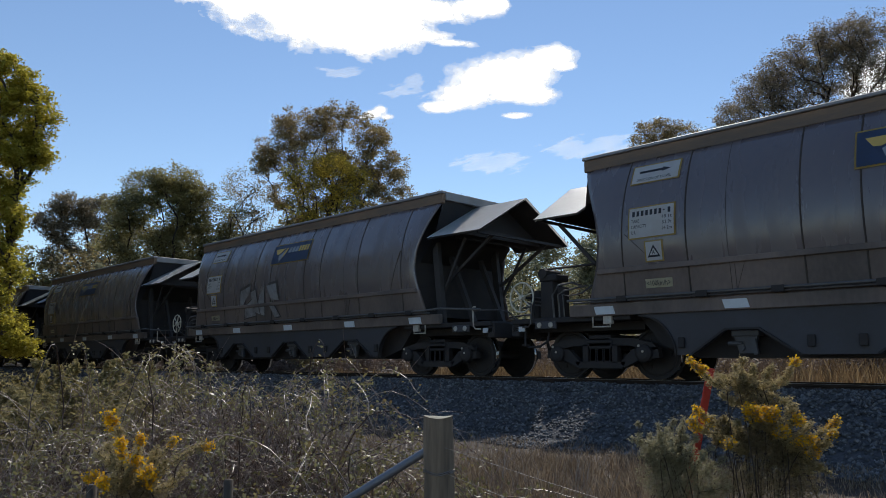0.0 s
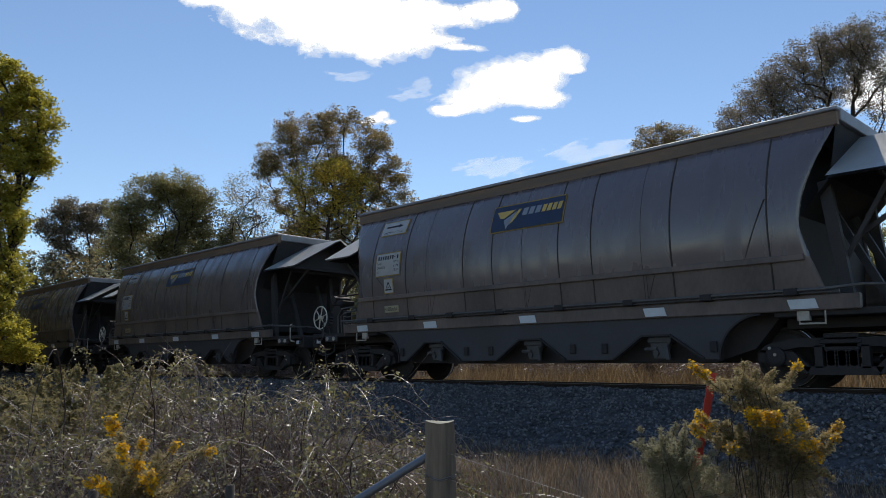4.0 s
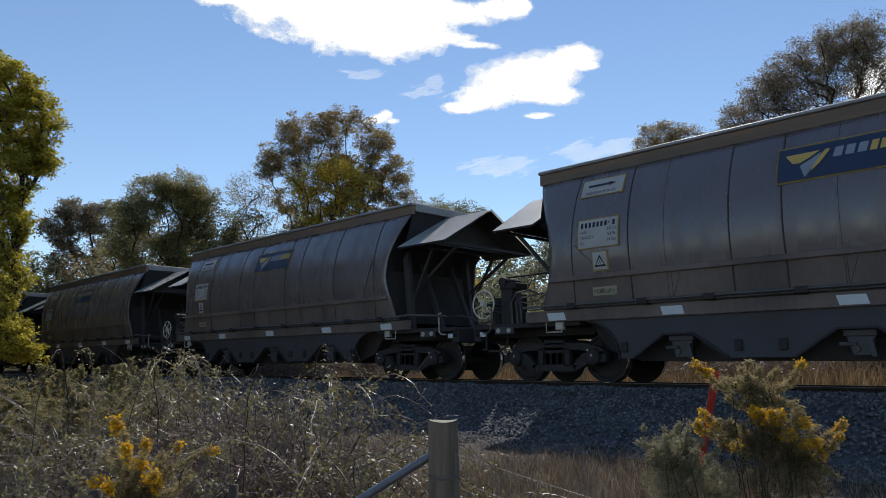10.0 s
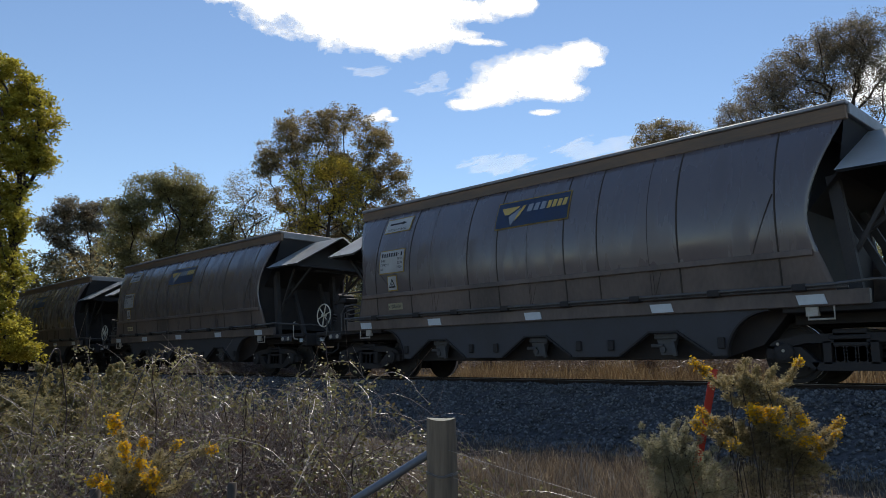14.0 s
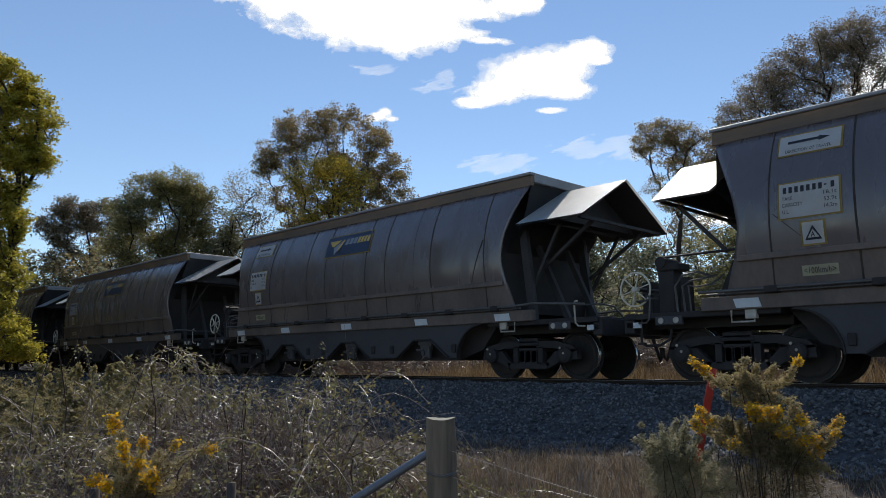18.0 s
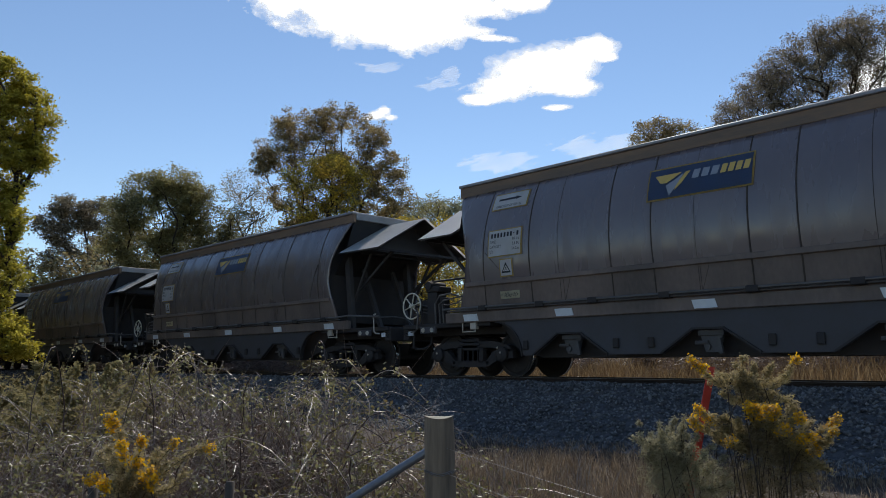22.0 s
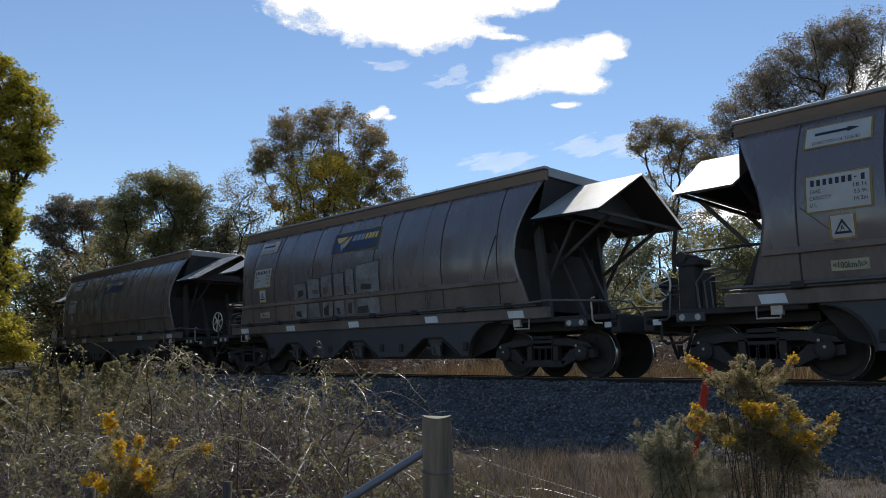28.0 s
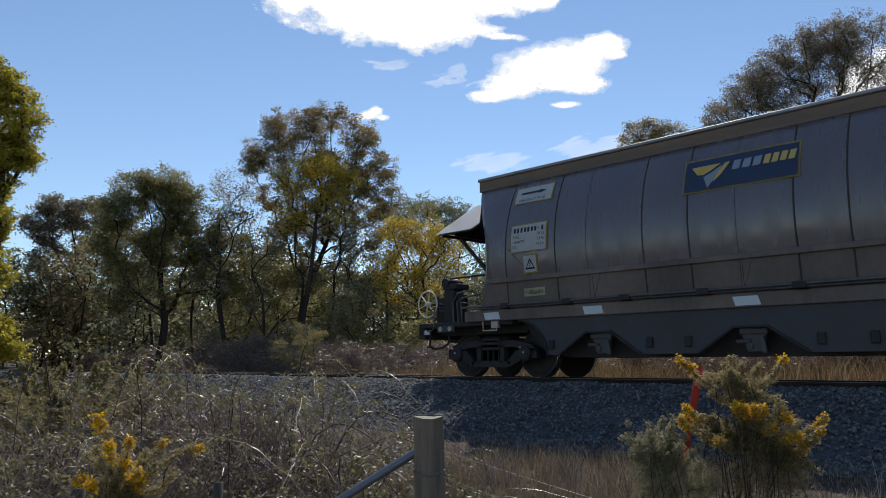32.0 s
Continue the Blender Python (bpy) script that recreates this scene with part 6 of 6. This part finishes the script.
def build_cloud(puffs, label, seed, rough=0.95, step=1.7, levels=(0.04, 0.0), px=SKY_R / 1340.0, grain=0.016, streak=None):
    """A cloud of three nested ragged sheets from soft ellipses (x, y, rx, ry in thousandths of the sky's radius)."""
    x0, x1 = min(p[0] - p[2] for p in puffs) - 40, max(p[0] + p[2] for p in puffs) + 40
    y0, y1 = min(p[1] - p[3] for p in puffs) - 30, max(p[1] + p[3] for p in puffs) + 30
    xs, ys = np.arange(x0, x1, step), np.arange(y0, y1, step)
    gx, gy = np.meshgrid(xs, ys)
    d = np.full(gx.shape, -9.0)
    for cx, cy, rx, ry in puffs:
        d = np.maximum(d, 1 - np.sqrt(((gx - cx) / rx) ** 2 + ((gy - cy) / ry) ** 2))
    c, e, k = (math.cos(streak), math.sin(streak), 5.0) if streak is not None else (1.0, 0.0, 1.5)
    no = np.array([[noise.fractal(((x * c + y * e) * grain, (y * c - x * e) * grain * k, seed * 3.7), 0.6, 2.1, 8) for x in xs] for y in ys])
    d = d + no * rough * 0.55
    ob = new("cloud")
    tagged(ob, label, "cloud", "clouds")
    core, rim = levels
    layers = [("cloud_core", core, CLOUD_CORE, 0)] + [("cloud_rim", rim - 0.05 * i, CLOUD_RIM, -2 - i) for i in range(3 if core is not None else 0)] + [("cloud_veil", rim - 0.15 - (0.06 if core is not None else 0.1) * i, CLOUD_VEIL if core is not None else CLOUD_WISP, -6 - i) for i in range(4)]
    for nm, lev, mat, dep in layers:
        if lev is None:
            continue
        inside = d > lev
        cell = inside[:-1, :-1] & inside[1:, :-1] & inside[:-1, 1:] & inside[1:, 1:]
        if core is not None and nm != "cloud_core":  # none behind the dense middle
            deep = d > core + 0.1
            cell &= ~(deep[:-1, :-1] & deep[1:, :-1] & deep[:-1, 1:] & deep[1:, 1:])
        w = len(xs)
        j, i = np.nonzero(cell)
        if not len(i):
            continue
        f = np.stack([j * w + i, j * w + i + 1, (j + 1) * w + i + 1, (j + 1) * w + i], 1)
        used, inv = np.unique(f.ravel(), return_inverse=True)
        puff = np.clip(d, 0, 1).ravel()[used] * 12
        v = np.stack([gx.ravel()[used] * px, gy.ravel()[used] * px, dep + puff], 1)
        part(nm, raw_mesh(nm, v, inv.reshape(-1, 4), mat), None, ob)
    return ob


CLOUDS = []


def build_clouds():
    big = build_cloud([(-110, 16, 110, 32), (0, 6, 150, 50), (80, -4, 110, 42), (40, -34, 70, 26), (140, 20, 90, 24), (150, -20, 60, 12), (200, -30, 40, 8), (235, 30, 48, 16), (270, 36, 30, 14), (-200, 22, 60, 14)],
                      "large ragged blown-out white cumulus cloud", 1, rough=0.75)
    CLOUDS.append((big, (-53.7, 0.476), (108, 18)))
    two = build_cloud([(36, 16, 64, 35), (88, 37, 36, 19), (-8, 0, 70, 30), (-54, -22, 50, 19), (-96, -42, 34, 10), (35, -26, 60, 17), (112, 20, 19, 9), (30, -60, 24, 6)],
                      "ragged bright white cumulus cloud", 2, rough=0.6)
    CLOUDS.append((two, (-40.7, 0.388), (104, 16)))
    for k, (puffs, az, sl, mv, lev) in enumerate([
            ([(0, 0, 30, 10), (14, 10, 16, 14), (-24, -4, 22, 6)], -47.9, 0.372, (95, 20), (None, 0.3)),
            ([(0, 0, 48, 13), (34, 6, 34, 10)], -42.4, 0.268, (22, 0), (None, 0.12)),
            ([(0, 0, 44, 14), (40, 6, 40, 12), (70, -10, 30, 10)], -35.0, 0.285, (30, 0), (None, 0.14)),
            ([(0, 0, 30, 8), (-30, 4, 18, 5)], -53.0, 0.396, (100, 18), (None, 0.25)),
            ([(0, 0, 44, 42), (60, -20, 60, 45)], -14.6, 0.33, (15, 0), (0.04, 0.0)),
            ([(0, 0, 44, 18), (50, -6, 44, 16)], -25.5, 0.19, (15, 0), (0.04, 0.0)),
            ([(0, 0, 60, 25)], -59, 0.12, (10, 0), (0.04, 0.0)),
            ([(0, 0, 20, 9), (12, 7, 12, 8), (-16, -5, 14, 5), (22, -3, 12, 5)], -51.3, 0.335, (12, 0), (0.3, 0.2))]):
        CLOUDS.append((build_cloud(puffs, "thin veil-like wisp of white cloud" if lev[0] is None else "small ragged bright white cloud", 5 + k, levels=lev, step=2.4 if lev[0] is not None else 1.2, rough=0.95 if lev[0] is not None else 1.5, streak=None if lev[0] is not None else 0.3), (az, sl), mv))


# ---- building ----
build_ground()
build_ballast()
build_track()
WAGONS = [build_wagon()]
for k in range(1, 14):
    WAGONS.append(copy_thing(WAGONS[0], pose(-PITCH * k, TRACK_Y, 0)))
spray_marks(WAGONS[1], "angular")
spray_marks(WAGONS[12], "blocks")
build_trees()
build_fence()
build_brambles()
build_gorse((-2.16, 4.95), -23.5, "straggly gorse bush with golden flowers at its tips", LEAF_GORSE, 3,
            [(-0.182, 1.214, -0.374, 1.385, 0.05, 0.3), (-0.072, 1.179, -0.153, 1.307, 0.06, 0), (-0.054, 1.197, -0.081, 1.399, 0.06, 0), (-0.036, 1.216, -0.017, 1.355, 0.06, 0), (-0.001, 1.216, 0.092, 1.354, 0.055, 0), (0.034, 1.234, 0.213, 1.401, 0.045, 0.2), (-0.106, 1.197, -0.309, 1.246, 0.045, 0), (-0.04, 1.143, -0.205, 1.185, 0.05, 0), (-0.024, 1.114, -0.152, 1.127, 0.05, 0), (0.024, 1.18, 0.158, 1.271, 0.05, 0), (0.028, 1.126, 0.093, 1.192, 0.05, 0), (0.061, 1.116, 0.19, 1.139, 0.045, 0), (-0.007, 1.234, -0.118, 1.369, 0.055, 0), (-0.046, 1.034, -0.053, 1.215, 0.06, 0), (-0.012, 1.035, 0.015, 1.198, 0.06, 0), (-0.07, 1.215, -0.241, 1.306, 0.045, 0), (-0.022, 0.981, -0.069, 1.11, 0.05, 0.55), (0.006, 0.982, -0.021, 1.118, 0.05, 0.55), (0.032, 0.972, 0.034, 1.112, 0.05, 0.55), (0.059, 0.966, 0.087, 1.102, 0.05, 0.5), (-0.197, 0.94, -0.391, 1.034, 0.05, 0.35), (-0.218, 0.929, -0.36, 1.079, 0.05, 0.35), (-0.15, 0.895, -0.306, 1.006, 0.055, 0), (-0.138, 0.924, -0.235, 1.019, 0.055, 0), (-0.115, 0.917, -0.179, 1.013, 0.055, 0), (-0.081, 0.897, -0.116, 1.011, 0.055, 0), (-0.154, 0.834, -0.268, 0.913, 0.055, 0), (-0.093, 0.818, -0.193, 0.886, 0.055, 0.1), (0.085, 0.949, 0.213, 1.09, 0.055, 0), (0.118, 0.939, 0.224, 1.041, 0.05, 0.35), (0.089, 0.913, 0.147, 0.989, 0.05, 0.4), (0.154, 0.88, 0.293, 0.993, 0.055, 0), (0.196, 0.871, 0.418, 1.038, 0.045, 0.28), (0.229, 0.865, 0.402, 0.982, 0.045, 0.15), (0.163, 0.863, 0.32, 0.917, 0.05, 0.4), (0.147, 0.88, 0.256, 0.936, 0.05, 0.4), (0.209, 0.812, 0.377, 0.905, 0.05, 0), (0.188, 0.742, 0.372, 0.733, 0.045, 0), (0.153, 0.705, 0.318, 0.792, 0.05, 0), (0.127, 0.826, 0.069, 0.966, 0.06, 0)],
            [(-0.088, 0.908, 0.13, 0.09, 2400), (0.063, 0.859, 0.19, 0.12, 5000), (0.194, 0.829, 0.14, 0.12, 2600), (0.067, 0.649, 0.24, 0.17, 4200), (0.214, 0.639, 0.16, 0.13, 1700), (-0.137, 0.638, 0.16, 0.14, 1600), (-0.038, 1.179, 0.1, 0.12, 1300)], 0.0085, 5200, dark=LEAF_GORSE_SHADE)
build_gorse((-2.5, 4.56), -28.8, "small pale grey-green gorse bush without flowers", LEAF_PALE, 8,
            [(-0.134, 0.846, -0.27, 1.015, 0.03, 0), (-0.134, 0.846, -0.287, 0.942, 0.03, 0), (-0.116, 0.865, -0.144, 1.024, 0.03, 0), (-0.098, 0.865, -0.048, 1.048, 0.03, 0), (-0.081, 0.866, 0.007, 1.034, 0.03, 0), (-0.081, 0.848, 0.053, 0.964, 0.03, 0), (-0.082, 0.83, 0.063, 0.887, 0.03, 0), (-0.135, 0.829, -0.21, 0.894, 0.03, 0), (-0.116, 0.847, -0.13, 0.953, 0.03, 0), (-0.099, 0.847, -0.052, 0.955, 0.03, 0), (-0.106, 0.847, -0.092, 1, 0.03, 0), (-0.134, 0.846, -0.207, 0.969, 0.03, 0), (-0.081, 0.848, -0.004, 0.938, 0.03, 0), (0.02, 0.781, 0.019, 1.063, 0.03, 0), (0.038, 0.799, 0.095, 0.98, 0.03, 0), (0.087, 0.748, 0.18, 0.897, 0.03, 0), (0.12, 0.715, 0.257, 0.809, 0.03, 0), (0.052, 0.729, 0.13, 0.861, 0.03, 0), (0.001, 0.745, 0.043, 0.904, 0.03, 0), (-0.14, 0.705, -0.248, 0.843, 0.03, 0), (-0.105, 0.706, -0.189, 0.802, 0.03, 0), (-0.037, 0.674, -0.029, 0.849, 0.03, 0), (0.099, 0.645, 0.264, 0.703, 0.03, 0)],
            [(-0.105, 0.865, 0.15, 0.11, 3000), (-0.087, 0.707, 0.2, 0.16, 5200), (0.067, 0.678, 0.24, 0.17, 6500)], 0.0075, 6500)
build_gorse((-3.97, 1.65), -67.4, "low gorse bush with golden flowers among brambles", LEAF_GORSE, 5,
            [(-0.054, 1.052, -0.112, 1.292, 0.034, 0.3), (-0.041, 1.052, -0.054, 1.186, 0.03, 0.25), (-0.001, 1.05, 0.028, 1.2, 0.03, 0.3), (0.054, 1.019, 0.189, 1.191, 0.03, 0.18), (0.096, 0.988, 0.34, 1.144, 0.026, 0.1), (0.023, 0.959, 0.074, 1.046, 0.035, 0.5), (-0.006, 0.994, 0.015, 1.093, 0.03, 0.4), (-0.06, 0.942, -0.195, 1.033, 0.03, 0.3), (-0.042, 0.936, -0.127, 1.012, 0.03, 0.3), (-0.037, 0.996, -0.074, 1.137, 0.032, 0), (0.042, 0.991, 0.105, 1.123, 0.032, 0), (0.071, 0.962, 0.151, 1.084, 0.032, 0), (-0.083, 0.971, -0.139, 1.134, 0.032, 0), (-0.021, 0.94, -0.014, 1.056, 0.032, 0), (-0.064, 0.998, -0.174, 1.108, 0.03, 0), (0.099, 0.932, 0.23, 1.037, 0.03, 0)],
            [(-0.003, 0.944, 0.13, 0.09, 3200), (0.1, 0.904, 0.1, 0.07, 1200)], 0.007, 7000, dark=LEAF_GORSE_SHADE)
for k, (x, y, h) in enumerate(((-8.3, 2.75, 1.5), (-9.3, 3.3, 1.55), (-8.4, 1.9, 1.45), (-10.4, 4.3, 1.5), (-10.8, 2.9, 1.6))):
    rng = random.Random(40 + k)
    build_gorse((x, y), -73, "rounded olive-brown gorse bush without flowers", LEAF_BROWN, 30 + k,
                [(0.5 * c, h * 0.45, 0.95 * c, h * rng.uniform(0.72, 1.0) * (1.05 - 0.4 * c * c), 0.1, 0) for c in [-1 + 2 * i / 12 for i in range(13)]],
                [(0, h * 0.42, 0.85, h * 0.45, 9000)], 0.022, 1500)
grass_field("dry_grass", [(-4.6, -1.1, 2.9, 6.0, 25000, 0.1, 0.36), (-2.4, 1.5, 2.9, 5.0, 9000, 0.05, 0.22), (-9, 2.5, 5.2, 8.2, 16000, 0.03, 0.13), (-30, -9, 3.5, 8.0, 7000, 0.15, 0.4), (-6, -3, 1.6, 3.2, 3500, 0.2, 0.6), (-7, 7, -5, 2.6, 12000, 0.04, 0.2), (-6.5, -3.3, 4.6, 7.2, 10000, 0.08, 0.3), (-3.3, -0.9, 3.9, 5.2, 6000, 0.15, 0.5)], STRAW, "dry straw-coloured grass on the verge", 2, 0.0035, 0.7)
grass_field("straw_stalks", [(-4.6, -1.2, 2.8, 4.6, 700, 0.25, 0.6), (-1.4, 1.2, 3.2, 5.2, 120, 0.2, 0.5), (-4.2, -2.4, 2.4, 3.6, 300, 0.3, 0.7), (-5.5, -0.8, 4.2, 6.4, 420, 0.35, 0.75)], CANE_PALE, "pale dead straw stalks standing in the verge grass", 9, 0.0028, 0.5)
grass_field("green_grass", [(-4.3, -2.95, 2.2, 3.0, 1600, 0.12, 0.38), (-8, -3, 3, 5, 900, 0.1, 0.3)], GRASS, "fresh green grass tufts round the fence post", 4)
grass_field("russet_grass", [(-17, 6, 14.6, 19, 30000, 0.3, 0.85), (-60, -17, 14.6, 17.5, 11000, 0.15, 0.42)], STRAW_RED, "tall russet dry grass beyond the track", 6, 0.009)
rng = np.random.default_rng(77)
x, y = rng.uniform(-6, 2.5, 16000), rng.uniform(2.4, 8.4, 16000)
c = np.stack([x, y, [ground_z(a, b) + 0.012 for a, b in zip(x, y)]], 1)
v, f = leaf_quads(c, 0.035, rng, 0.0, 0.12, 0.8)
v[:, 2] = np.repeat(c[:, 2], 4) + (v[:, 2] - np.repeat(c[:, 2], 4)) * 0.35
tagged(new("ground_litter", raw_mesh("ground_litter", v, f, THICKET)), "brown dead grass and twig litter on the ground", "litter", kind="stuff")
build_clouds()


def motions():
    """The train rolls through; its wheels turn; the clouds drift."""
    fine = np.arange(0, 32.01, 0.1)
    knots = np.array([2 * TRAIN[0] - TRAIN[1]] + TRAIN + [2 * TRAIN[-1] - TRAIN[-2]])
    i = np.minimum((fine / 2).astype(int), len(TRAIN) - 2)
    f = fine / 2 - i
    p0, p1, p2, p3 = knots[i], knots[i + 1], knots[i + 2], knots[i + 3]
    sm = p1 + 0.5 * f * (p2 - p0 + f * (2 * p0 - 5 * p1 + 4 * p2 - p3 + f * (3 * p1 - p0 - 3 * p2 + p3)))
    for k, w in enumerate(WAGONS):
        walk(w, [(fine[i], pose(sm[i] - PITCH * k, TRACK_Y, 0)) for i in range(0, 321, 10)])
        for b in w.children:
            if not b.name.startswith("bogie"):
                continue
            for ws in b.children:
                if ws.name.startswith("wheelset"):
                    x = ws.location.x
                    walk(ws, [(fine[i], pose(x, 0, 0.43) @ Matrix.Rotation((sm[i] - sm[0]) / 0.43, 4, "Y")) for i in range(0, 321)])
    for ob, (az, sl), (mx, my) in CLOUDS:
        m0 = sky_pose(az, sl)
        step = lambda f: m0 @ Matrix.Translation((mx * f * SKY_R / 1340, my * f * SKY_R / 1340, 0))
        walk(ob, [(0.0, step(-6 / 32)), (16.0, step(10 / 32)), (32.0, step(26 / 32))])


motions()
